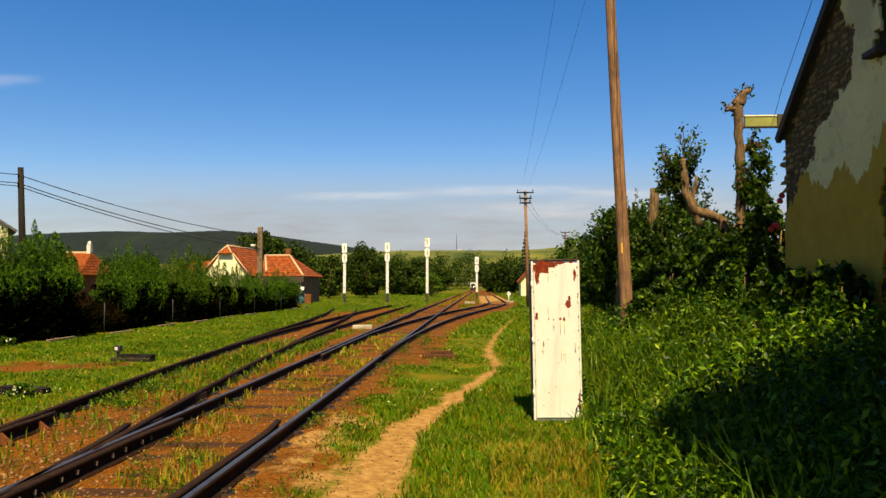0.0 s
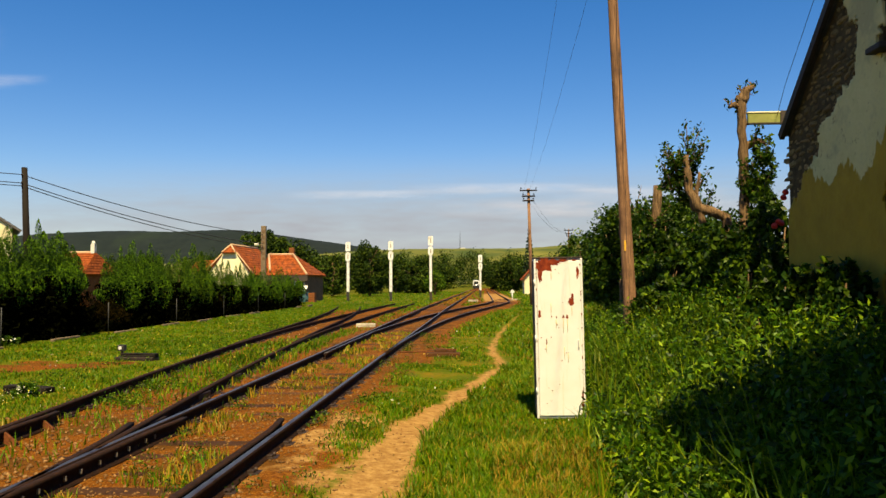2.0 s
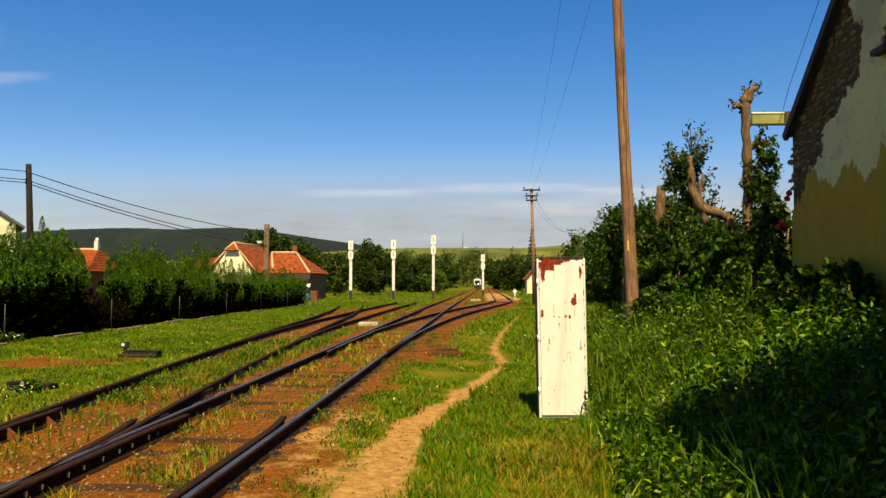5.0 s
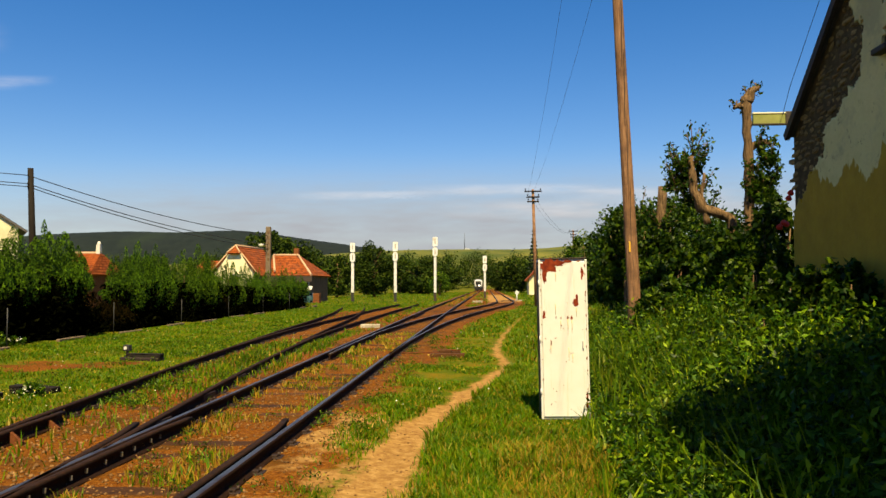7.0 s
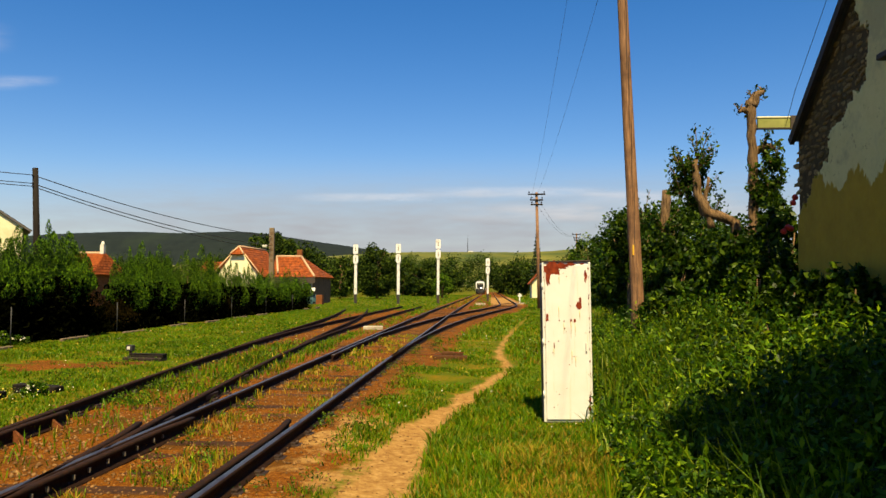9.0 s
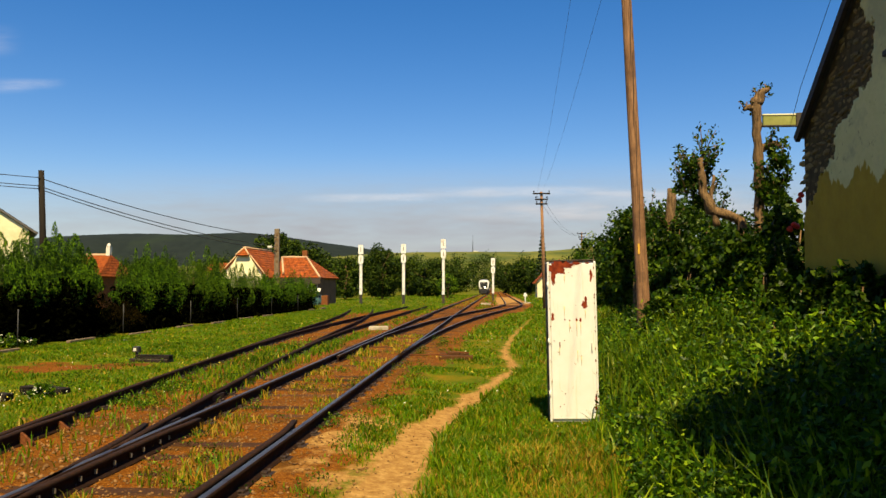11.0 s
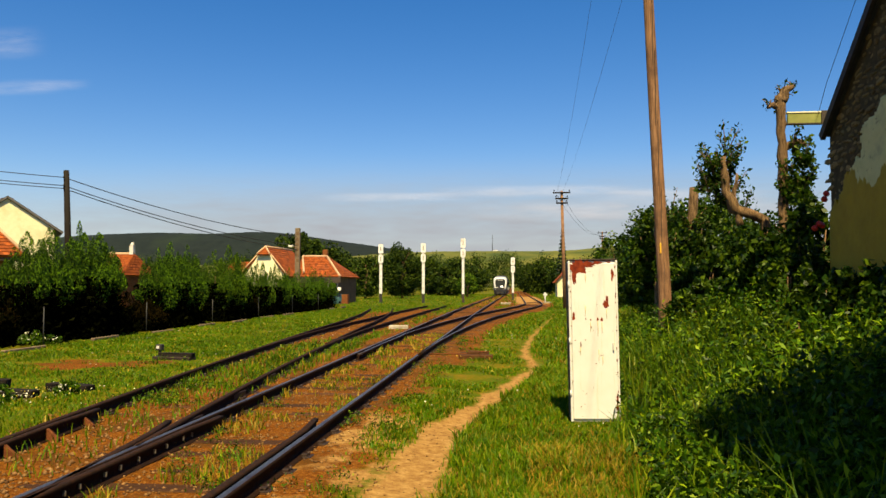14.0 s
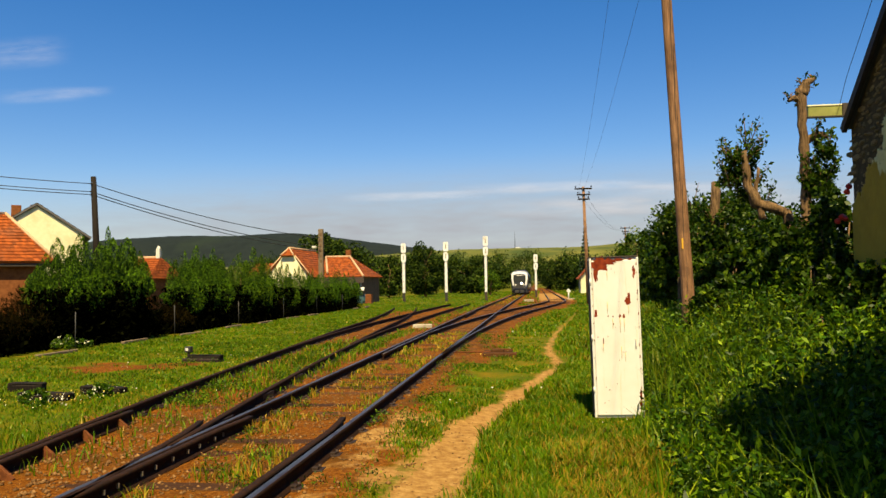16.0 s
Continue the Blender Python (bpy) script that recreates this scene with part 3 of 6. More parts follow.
def build_old_house():
    house = thing("old_house", "abandoned stone house with peeling ochre plaster gable", "house", at=pose(0, 0, 0))
    # gable wall, with its openings cut right through
    bm = bmesh.new()
    ys = sorted({GY0, DOORWAY[0], WINDOW[0], DOORWAY[1], WINDOW[1], GY1, RIDGE_Y})
    def column(y0, y1, z0, z1a, z1b):
        v = [bm.verts.new((x, y, z)) for x in (GX + 0.03, GX + 0.5) for y, z in ((y0, z0), (y1, z0), (y1, z1b), (y0, z1a))]
        for f in ((0, 1, 2, 3), (7, 6, 5, 4), (0, 4, 5, 1), (1, 5, 6, 2), (2, 6, 7, 3), (3, 7, 4, 0)):
            bm.faces.new([v[k] for k in f])
    for a, b in zip(ys, ys[1:]):
        mid = (a + b) / 2
        z = -0.3
        for w in (DOORWAY, WINDOW):
            if w[0] < mid < w[1]:
                column(a, b, z, w[2], w[2])
                z = w[3]
        column(a, b, z, roof_z(a) - 0.02, roof_z(b) - 0.02)
    part("gable_wall", bm, MORTAR, house, "bare clay and rubble under fallen plaster")
    bm = bmesh.new()
    add_box(bm, (7.0, 0.5, 4.2), (GX + 4.0, GY1 - 0.25, 1.75))
    part("wall", bm, MORTAR, house)
    part("wall", box((7.0, 0.5, 4.2), (GX + 4.0, GY0 + 0.25, 1.75)), MORTAR, house)
    part("wall", box((0.5, GY1 - GY0, 4.2), (GX + 7.75, RIDGE_Y, 1.75)), MORTAR, house)
    # plaster: a crust 30 mm thick
    step = 0.03
    bm = bmesh.new()
    cells = {}
    for i, y in enumerate(np.arange(6.6, GY1 - 0.01, step)):
        for k, z in enumerate(np.arange(0.2, 7.9, step)):
            if plastered(y + step / 2, z + step / 2):
                cells[i, k] = True
    pts = {}

    def corner(i, k, front):
        if (i, k, front) not in pts:
            y, z = 6.6 + i * step, 0.2 + k * step
            j = Vector((y * 11, z * 11, 1.0))
            pts[i, k, front] = bm.verts.new((GX + 0.01 * noise.noise(Vector((y * 1.2, z * 1.2, 9))) if front else GX + 0.028,
                                             min(GY1, y + 0.014 * noise.noise(j)), z + 0.014 * noise.noise(j + Vector((0, 0, 7)))))
        return pts[i, k, front]
    for i, k in cells:
        f = bm.faces.new((corner(i, k, 1), corner(i, k + 1, 1), corner(i + 1, k + 1, 1), corner(i + 1, k, 1)))
        f.smooth = True
        for di, dk, e in ((-1, 0, ((i, k), (i, k + 1))), (1, 0, ((i + 1, k + 1), (i + 1, k))), (0, -1, ((i + 1, k), (i, k))), (0, 1, ((i, k + 1), (i + 1, k + 1)))):
            if (i + di, k + dk) not in cells:
                (a, b), (c, d) = e
                bm.faces.new((corner(a, b, 1), corner(a, b, 0), corner(c, d, 0), corner(c, d, 1)))
    part("plaster", bm, PLASTER, house, "grey lime plaster peeling off an ochre coat")
    # roof: two sheets of tiles with an overhanging verge board
    for s, ye in ((1, GY1 + 0.05), (-1, GY0 - 0.2)):
        bm = bmesh.new()
        ze = roof_z(ye) + 0.03
        ridge = (roof_z(RIDGE_Y) + 0.03)
        add_slab(bm, [(GX - 0.07, ye, ze), (GX + 8.2, ye, ze), (GX + 8.2, RIDGE_Y, ridge), (GX - 0.07, RIDGE_Y, ridge)], 0.09)
        part("roof", bm, GREY_ROOF, house, "dark weathered roof covering")
        bm = bmesh.new()
        add_slab(bm, [(GX - 0.1, ye, ze - 0.03), (GX - 0.04, ye, ze - 0.03), (GX - 0.04, RIDGE_Y, ridge - 0.03), (GX - 0.1, RIDGE_Y, ridge - 0.03)], 0.11)
        part("verge_board", bm, DARK_WOOD, house)
    part("cable", tube([(4.23, 9.0, 5.95), (4.22, 9.6, 5.38), (4.21, 10.2, 4.83), (4.2, 10.6, 4.46), (4.22, 10.95, 4.12)], 0.004, 6), WIRE, house)
    part("window_lintel", box((0.3, 1.0, 0.1), (GX + 0.16, 7.95, WINDOW[3] + 0.06), 0.01), DARK_WOOD, house)
    part("door_lintel", box((0.3, 1.3, 0.12), (GX + 0.17, 7.75, DOORWAY[3] + 0.05), 0.01), DARK_WOOD, house)
    part("window_sill", box((0.22, 0.3, 0.07), (GX - 0.0, 8.32, WINDOW[2] - 0.02), 0.015), DARK_WOOD, house)
    return house


OLD_HOUSE = build_old_house()


def build_shade_building():
    """An unseen building added behind the camera to cast shade on the bank."""
    h = thing("shade_building", "unseen plain plastered building with a pitched roof, added to shade the bank", "building", at=pose(0, 0, 0))
    bm = bmesh.new()
    add_prism(bm, [(2.15, -0.1), (9.5, -0.1), (9.5, 5.7), (5.85, 6.7), (2.15, 5.7)], -9.0, 4.0)
    part("wall", bm, YELLOW_WALL, h)
    for s in (-1, 1):
        bm = bmesh.new()
        add_slab(bm, [(5.85 + s * 3.78, -9.3, 5.72), (5.85 + s * 3.78, 4.1, 5.72), (5.85, 4.1, 6.84), (5.85, -9.3, 6.84)], 0.1)
        part("roof", bm, GREY_ROOF, h)


build_shade_building()


def build_rubble():
    """Flat rubble stones in rough courses where the plaster has come off."""
    shapes = []
    for s in range(6):
        bm = bmesh.new()
        bmesh.ops.create_icosphere(bm, subdivisions=1, radius=0.5)
        for v in bm.verts:
            v.co = Vector((v.co.x * 0.7, v.co.y, v.co.z)) * (1 + 0.35 * noise.noise(v.co * 2 + Vector((s * 3, 0, 0))))
        me = bpy.data.meshes.new("stone")
        bm.to_mesh(me)
        bm.free()
        me.materials.append(RUBBLE)
        shapes.append(me)
    rr = random.Random(4)
    z, n = 2.1, 0
    while z < 6.6 and n < 300:
        h = rr.uniform(0.045, 0.1)
        y = 8.0 + rr.uniform(0, 0.1)
        while y < GY1 - 0.03 and n < 300:
            w = rr.uniform(0.07, 0.3)
            yc, zc = y + w / 2, z + h / 2
            if not plastered(yc, zc) and zc < roof_z(yc) - 0.12 and not (WINDOW[0] - 0.1 < yc < WINDOW[1] + 0.1 and zc < WINDOW[3] + 0.1):
                s = new("stone", shapes[n % 6])
                s.parent = OLD_HOUSE
                s.matrix_basis = pose(GX + 0.035 + rr.uniform(-0.014, 0.016), yc, zc + rr.uniform(-0.02, 0.02), rr.uniform(-20, 8), 0, rr.uniform(-10, 10)) @ Matrix.Diagonal((rr.uniform(0.045, 0.085), w * rr.uniform(0.85, 1.05), h * rr.uniform(0.8, 1.15), 1))
                n += 1
            y += w + 0.012
        z += h + 0.01


# ---- hills ----
def build_hills():
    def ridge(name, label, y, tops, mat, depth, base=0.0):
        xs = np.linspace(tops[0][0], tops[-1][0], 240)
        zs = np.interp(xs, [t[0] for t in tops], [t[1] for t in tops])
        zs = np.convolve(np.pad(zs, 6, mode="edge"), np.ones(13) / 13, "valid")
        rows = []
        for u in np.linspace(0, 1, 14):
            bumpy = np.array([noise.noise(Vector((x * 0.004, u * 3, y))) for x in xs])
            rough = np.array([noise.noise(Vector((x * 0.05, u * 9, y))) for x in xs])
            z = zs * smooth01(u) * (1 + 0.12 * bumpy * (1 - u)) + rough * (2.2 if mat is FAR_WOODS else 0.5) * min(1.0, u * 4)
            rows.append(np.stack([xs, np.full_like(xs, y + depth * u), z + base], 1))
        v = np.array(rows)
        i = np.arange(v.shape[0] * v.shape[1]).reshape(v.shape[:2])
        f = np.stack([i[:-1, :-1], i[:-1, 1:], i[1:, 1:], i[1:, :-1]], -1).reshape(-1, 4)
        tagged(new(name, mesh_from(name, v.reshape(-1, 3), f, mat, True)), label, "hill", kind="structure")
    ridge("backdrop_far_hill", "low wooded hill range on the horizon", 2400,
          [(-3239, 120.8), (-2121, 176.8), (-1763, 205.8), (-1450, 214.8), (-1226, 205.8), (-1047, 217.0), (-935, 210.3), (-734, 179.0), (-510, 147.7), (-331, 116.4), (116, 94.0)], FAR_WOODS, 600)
    ridge("backdrop_meadow_hill", "gently sloping green and straw-coloured meadow hill", 900,
          [(-677, 33.4), (-363, 45.9), (-259, 57.4), (-165, 61.6), (-50, 62.6), (54, 61.6), (117, 64.7), (180, 72.0), (367, 77.3), (889, 75.2)], FAR_FIELD, 500)
    mast = thing("radio_mast", "slender lattice radio mast on the meadow hill", "mast", at=pose(-41.5, 1393, 60.5))
    part("pole", tube([(0, 0, 0), (0, 0, 33)], [0.7, 0.25], 6), WIRE, mast)
    part("hut", box((9, 6, 4), (5, 0, 1.6), 0.1), FRAME_WHITE, mast)


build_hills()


# ---- leaves, blades and trees ----
def leaf_arrays(points, size, rng, upright=0.0, narrow=0.55, spread=None):
    """A folded diamond leaf at each point: verts, faces."""
    n = len(points)
    way = rng.normal(size=(n, 3))
    way[:, 2] = way[:, 2] * (1 - upright) + upright * 2.2
    way /= np.linalg.norm(way, axis=1)[:, None]
    side = np.cross(way, rng.normal(size=(n, 3)))
    side /= np.linalg.norm(side, axis=1)[:, None]
    up = np.cross(side, way)
    s = (size * rng.uniform(0.6, 1.35, n))[:, None]
    a = points - way * s * 0.5
    b = points + side * s * narrow * 0.5 + up * s * 0.08
    c = points + way * s * 0.5 - up * s * 0.1
    d = points - side * s * narrow * 0.5 + up * s * 0.08
    v = np.stack([a, b, c, d], 1).reshape(-1, 3)
    i = np.arange(n * 4).reshape(n, 4)
    return v, i


def clump_points(centre, radii, n, rng, clumps=30, fluff=0.2):
    """Points in many small clumps that fill an ellipsoid unevenly, thicker outside."""
    d = rng.normal(size=(clumps, 3))
    d /= np.linalg.norm(d, axis=1)[:, None]
    r = rng.uniform(0.45, 1.0, clumps) ** 0.6
    mids = d * r[:, None]
    pick = rng.integers(0, clumps, n)
    size = rng.uniform(0.6, 1.3, clumps)
    ball = rng.normal(size=(n, 3))
    ball *= (rng.uniform(0.1, 1, n) ** 0.45 / np.linalg.norm(ball, axis=1))[:, None]
    p = mids[pick] + ball * (fluff * 1.75) * size[pick][:, None]
    return np.asarray(centre) + p * np.asarray(radii)


def foliage(name, points, size, mat, parent=None, seed=1, upright=0.0, narrow=0.55, kind=""):
    v, f = leaf_arrays(points, size, np.random.default_rng(seed), upright, narrow)
    return part(name, mesh_from(name, v, f, mat), parent=parent, kind=kind)


def blades(x, y, height, rng, lean=0.5, width=0.012, z=None):
    """Tapered, bent blades of grass: verts, triangles."""
    n = len(x)
    z = ground_z(x, y) if z is None else z
    root = np.stack([x, y, z - 0.01], 1)
    a = rng.uniform(0, 2 * np.pi, n)
    side = np.stack([np.cos(a), np.sin(a), np.zeros(n)], 1) * (width * rng.uniform(0.6, 1.4, n))[:, None]
    b = rng.uniform(0, 2 * np.pi, n)
    bend = np.stack([np.cos(b), np.sin(b), np.zeros(n)], 1) * (lean * height * rng.uniform(0.1, 1.0, n))[:, None]
    h = np.zeros((n, 3))
    h[:, 2] = height
    mid = root + h * 0.6 + bend * 0.35
    v = np.stack([root - side, root + side, mid + side * 0.8, mid - side * 0.8, root + h * 0.93 + bend], 1).reshape(-1, 3)
    i = (np.arange(n) * 5)[:, None]
    t = np.concatenate([i + [0, 1, 2], i + [0, 2, 3], i + [3, 2, 4]], 1).reshape(-1, 3)
    return v, t


def tree(label, base, height, crown, n, leaf, mat, seed, lift=0.55, trunk=0.16, category="tree", clumps=40, group=""):
    """A tapered trunk with limbs and a crown of many small leaves."""
    rng = np.random.default_rng(seed)
    t = thing("tree", label, category, group, pose(*base))
    rr = random.Random(seed)
    top = height * 0.8
    part("trunk", tube([(0, 0, -0.2), (rr.uniform(-0.1, 0.1), 0, top * 0.35), (rr.uniform(-0.3, 0.3), rr.uniform(-0.3, 0.3), top * 0.7), (0, 0, top)],
                       [trunk * 1.3, trunk, trunk * 0.7, trunk * 0.25], 9), BARK, t)
    for k in range(6):
        z = height * rr.uniform(0.25, 0.65)
        a = rr.uniform(0, 6.28)
        reach = crown[0] * rr.uniform(0.5, 0.85)
        part("limb", tube([(0, 0, z), (reach * 0.5 * math.cos(a), reach * 0.5 * math.sin(a), z + height * 0.1), (reach * math.cos(a), reach * math.sin(a), z + height * 0.22)],
                          [trunk * 0.55, trunk * 0.35, trunk * 0.12], 7), BARK, t)
    pts = clump_points((0, 0, height * lift), (crown[0] * 0.85, crown[0] * 0.85, height * (1 - lift) * 0.85), n, rng, clumps, 0.2)
    pts[:, 2] = np.maximum(pts[:, 2], 0.15)
    foliage("crown", pts, leaf, mat, t, seed)
    return t


# ---- poles and wires ----
def wire_between(a, b, sag, radius=0.006, steps_=18):
    a, b = Vector(a), Vector(b)
    path = [a.lerp(b, u) - Vector((0, 0, sag * 4 * u * (1 - u))) for u in (k / steps_ for k in range(steps_ + 1))]
    return tube(path, radius, 5)


def insulator(at):
    bm = tube([at, (at[0], at[1], at[2] + 0.1)], 0.012, 6)
    add_tube(bm, [(at[0], at[1], at[2] + 0.06), (at[0], at[1], at[2] + 0.1), (at[0], at[1], at[2] + 0.17)], [0.045, 0.05, 0.025], 8)
    return bm


def build_near_pole():
    p = thing("telegraph_pole", "weathered brown wooden telegraph pole leaning slightly", "pole", at=pose(2.68, 14.0, 0.35))
    rings = [(0.0, 0.0, -0.6), (0, 0, 1.2), (-0.075, 0.01, 3.0), (-0.16, 0.02, 5.0), (-0.24, 0.02, 7.0), (-0.33, 0.02, 9.2)]
    part("shaft", tube(rings, [0.125, 0.118, 0.108, 0.1, 0.092, 0.085], 16), POLE_WOOD, p)
    part("marker_plate", box((0.03, 0.02, 0.19), (-0.085, -0.1, 2.05), 0.004), REFLECT_YELLOW, p, "small yellow marker plate")
    for z in (8.4, 8.9):
        part("crossarm", box((1.3, 0.09, 0.11), (-0.3, -0.09, z), 0.01), POLE_WOOD, p)
        for x in (-0.85, -0.55, -0.05, 0.25):
            part("insulator", insulator((x, -0.09, z + 0.05)), FRAME_WHITE, p)
    for k in range(5):
        part("crack", box((0.008, 0.01, 0.8 + 0.2 * k), (-0.04 * k - 0.02, -0.112 + 0.003 * k, 1.4 + k * 1.2), 0.002), DARK_WOOD, p)


def build_far_poles():
    def tele(at, h, label, lean=0.0, arms=((0.0, 1.2), (-0.45, 0.9), (-0.75, 0.7)), r=0.11):
        p = thing("telegraph_pole", label, "pole", "telegraph poles", at)
        part("shaft", tube([(0, 0, -0.4), (lean * 0.5, 0, h * 0.5), (lean, 0, h)], [r * 1.15, r, r * 0.8], 10), POLE_WOOD, p)
        for dz, w in arms:
            z = h - 0.15 + dz
            part("crossarm", box((w, 0.1, 0.1), (lean, -0.12, z), 0.01), DARK_POLE, p)
            for x in (-w / 2 + 0.08, w / 2 - 0.08):
                part("insulator", insulator((lean + x, -0.12, z + 0.05)), DARK_POLE, p)
        return p
    tele(pose(3.55, 55, 0), 8.5, "wooden telegraph pole with three short crossarms", -0.2, ((0.0, 1.25), (-0.42, 0.95), (-0.75, 0.85)), 0.12)
    tele(pose(11.3, 100, 0), 8.6, "distant wooden telegraph pole with crossarms")
    p = thing("power_pole", "dark tarred wooden power pole behind the hedge", "pole", at=pose(-25.15, 40, 0))
    part("shaft", tube([(0.5, 0, -0.3), (0.3, 0, 4), (0.1, 0, 8.1)], [0.21, 0.18, 0.15], 10), DARK_POLE, p)
    for z in (7.58, 7.12, 6.96):
        part("insulator", insulator((0.1, -0.2, z)), DARK_POLE, p)
    q = thing("concrete_pole", "short grey concrete power pole with a street lamp", "pole", at=pose(-17.0, 58, 0))
    part("shaft", box((0.38, 0.3, 6.4), (0, 0, 2.95), 0.04), OLD_CONCRETE, q)
    for z in np.arange(3.6, 6.0, 0.42):
        part("notch", box((0.2, 0.03, 0.22), (0.02, -0.155, z), 0.01), BROWN_WALL, q)
    part("lamp_arm", tube([(-0.1, -0.1, 4.6), (-0.35, -0.15, 4.75)], 0.03, 7), OLD_CONCRETE, q)
    part("lamp", box((0.4, 0.24, 0.24), (-0.5, -0.16, 4.72), 0.08), FRAME_WHITE, q, "white street lamp head")
    w = thing("overhead_wires", "thin black overhead wires sagging between poles", "wires")
    for z, far in ((7.68, 5.2), (7.22, 4.5), (7.06, 4.2)):
        part("wire", wire_between((-25.05, 39.8, z), (-17.0, 57.8, far + 0.25), 0.42, 0.027), WIRE, w)
        part("wire", wire_between((-25.05, 39.8, z), (-38, 22, z + 1.3), 0.45, 0.022), WIRE, w)
    for x, z in ((-0.6, 9.4), (0.1, 8.9)):
        part("wire", wire_between((2.4 + x, 13.9, z), (3.3 + x * 0.5, 54.9, 8.3), 0.5, 0.004), WIRE, w)
        part("wire", wire_between((2.4 + x, 13.9, z), (1.5 + x, -30, z), 0.5, 0.004), WIRE, w)
        part("wire", wire_between((3.3 + x * 0.5, 54.9, 8.2), (11.2 + x * 0.5, 99.9, 8.3), 1.0, 0.009), WIRE, w)


# ---- railway furniture ----
def build_cabinet():
    c = thing("relay_cabinet", "cream enamelled relay cabinet with chipped rusty paint", "cabinet", at=pose(1.0, 9.93, -0.03, 0, -0.9, 0) @ Matrix.Diagonal((1.012, 1, 1.016, 1)))
    part("body", box((0.6, 0.36, 2.0), (0, 0, 1.05), 0.014), CABINET, c)
    part("door", box((0.55, 0.022, 1.93), (0.004, -0.188, 1.05), 0.009), CABINET, c)
    for s in (-1, 1):
        part("edge_strip", box((0.026, 0.026, 1.99), (s * 0.291, -0.191, 1.05), 0.007), CABINET, c)
    part("roof_cap", box((0.61, 0.39, 0.016), (0, -0.008, 2.058), 0.005), STEEL_DARK, c, "dark sheet cap")
    part("plinth", box((0.6, 0.34, 0.1), (0, 0, 0.01), 0.01), STEEL_DARK, c)
    # thin dark sheet that paints the cabinet's left side as shaded
    part("shade_panel", box((0.012, 0.33, 1.95), (-0.303, 0.0, 1.05), 0.004), STEEL_DARK, c, "dark sheet for the shaded left side")
    # flakes where the enamel has gone, each a ragged patch of rust
    rr = random.Random(5)

    def flake(x, z, w, h, seed):
        bm = bmesh.new()
        k = 44
        ring = []
        for a in range(k):
            t = 2 * math.pi * a / k
            q = 1 + 0.5 * noise.noise(Vector((math.cos(t) * 1.6, math.sin(t) * 1.6, seed * 1.7))) + 0.45 * noise.noise(Vector((math.cos(t) * 5, math.sin(t) * 5, seed * 2.3)))
            ring.append(bm.verts.new((x + math.cos(t) * w / 2 * q, -0.2006 - 0.0005 * seed * 0.3, z + math.sin(t) * h / 2 * q)))
        f = bm.faces.new(ring)
        bmesh.ops.extrude_face_region(bm, geom=[f])
        bm.verts.ensure_lookup_table()
        for v in bm.verts[k:]:
            v.co.y += 0.004
        part("rust_patch", bm, RUST, c)
    for n, (x, z, w, h) in enumerate([(-0.165, 1.97, 0.23, 0.15), (-0.23, 1.86, 0.055, 0.22), (-0.08, 2.0, 0.2, 0.075), (0.06, 2.02, 0.12, 0.035), (0.2, 2.025, 0.05, 0.02), (0.24, 1.87, 0.035, 0.13),
                                      (0.155, 1.5, 0.085, 0.09), (0.17, 1.57, 0.03, 0.07), (-0.245, 1.36, 0.035, 0.09), (0.05, 1.315, 0.025, 0.04), (0.1, 1.315, 0.028, 0.045),
                                      (-0.035, 1.31, 0.014, 0.02), (-0.095, 1.32, 0.014, 0.025), (-0.165, 1.0, 0.014, 0.07), (0.275, 0.33, 0.03, 0.13), (0.27, 0.22, 0.04, 0.08), (-0.11, 0.4, 0.016, 0.012), (-0.03, 1.22, 0.01, 0.02)]):
        flake(x, z, w, h, n)
    for n in range(46):
        flake(rr.choice((-1, 1)) * rr.uniform(0.272, 0.296), rr.uniform(0.15, 2.0), rr.uniform(0.006, 0.016), rr.uniform(0.01, 0.04), 18 + n % 5)
    for n in range(16):
        flake(rr.uniform(-0.25, 0.25), rr.uniform(0.2, 1.95), rr.uniform(0.005, 0.012), rr.uniform(0.006, 0.016), 18 + n % 5)
    for n, (x, z, h) in enumerate([(-0.1, 1.42, 0.14), (-0.04, 1.22, 0.13), (0.05, 1.2, 0.2), (0.1, 1.2, 0.17), (0.055, 0.86, 0.16), (0.1, 0.8, 0.12), (0.16, 1.38, 0.12), (-0.09, 1.82, 0.1), (-0.17, 0.92, 0.1)]):
        part("rust_run", tube([(x, -0.199, z + h / 2), (x + 0.002, -0.199, z), (x - 0.001, -0.199, z - h / 2)], [0.0075, 0.005, 0.0012], 6), RUST_RUN, c)
    part("handle", box((0.016, 0.03, 0.1), (0.235, -0.21, 0.98), 0.005), FRAME_WHITE, c)
    for z in (0.4, 1.05, 1.75):
        part("hinge", tube([(-0.3, -0.2, z - 0.04), (-0.3, -0.2, z + 0.04)], 0.011, 8), CABINET, c)


RUST_RUN = surface("thin_rust_run", (0.358, 0.273, 0.143), (0.468, 0.39, 0.247), 30, 0.8, bump=0)


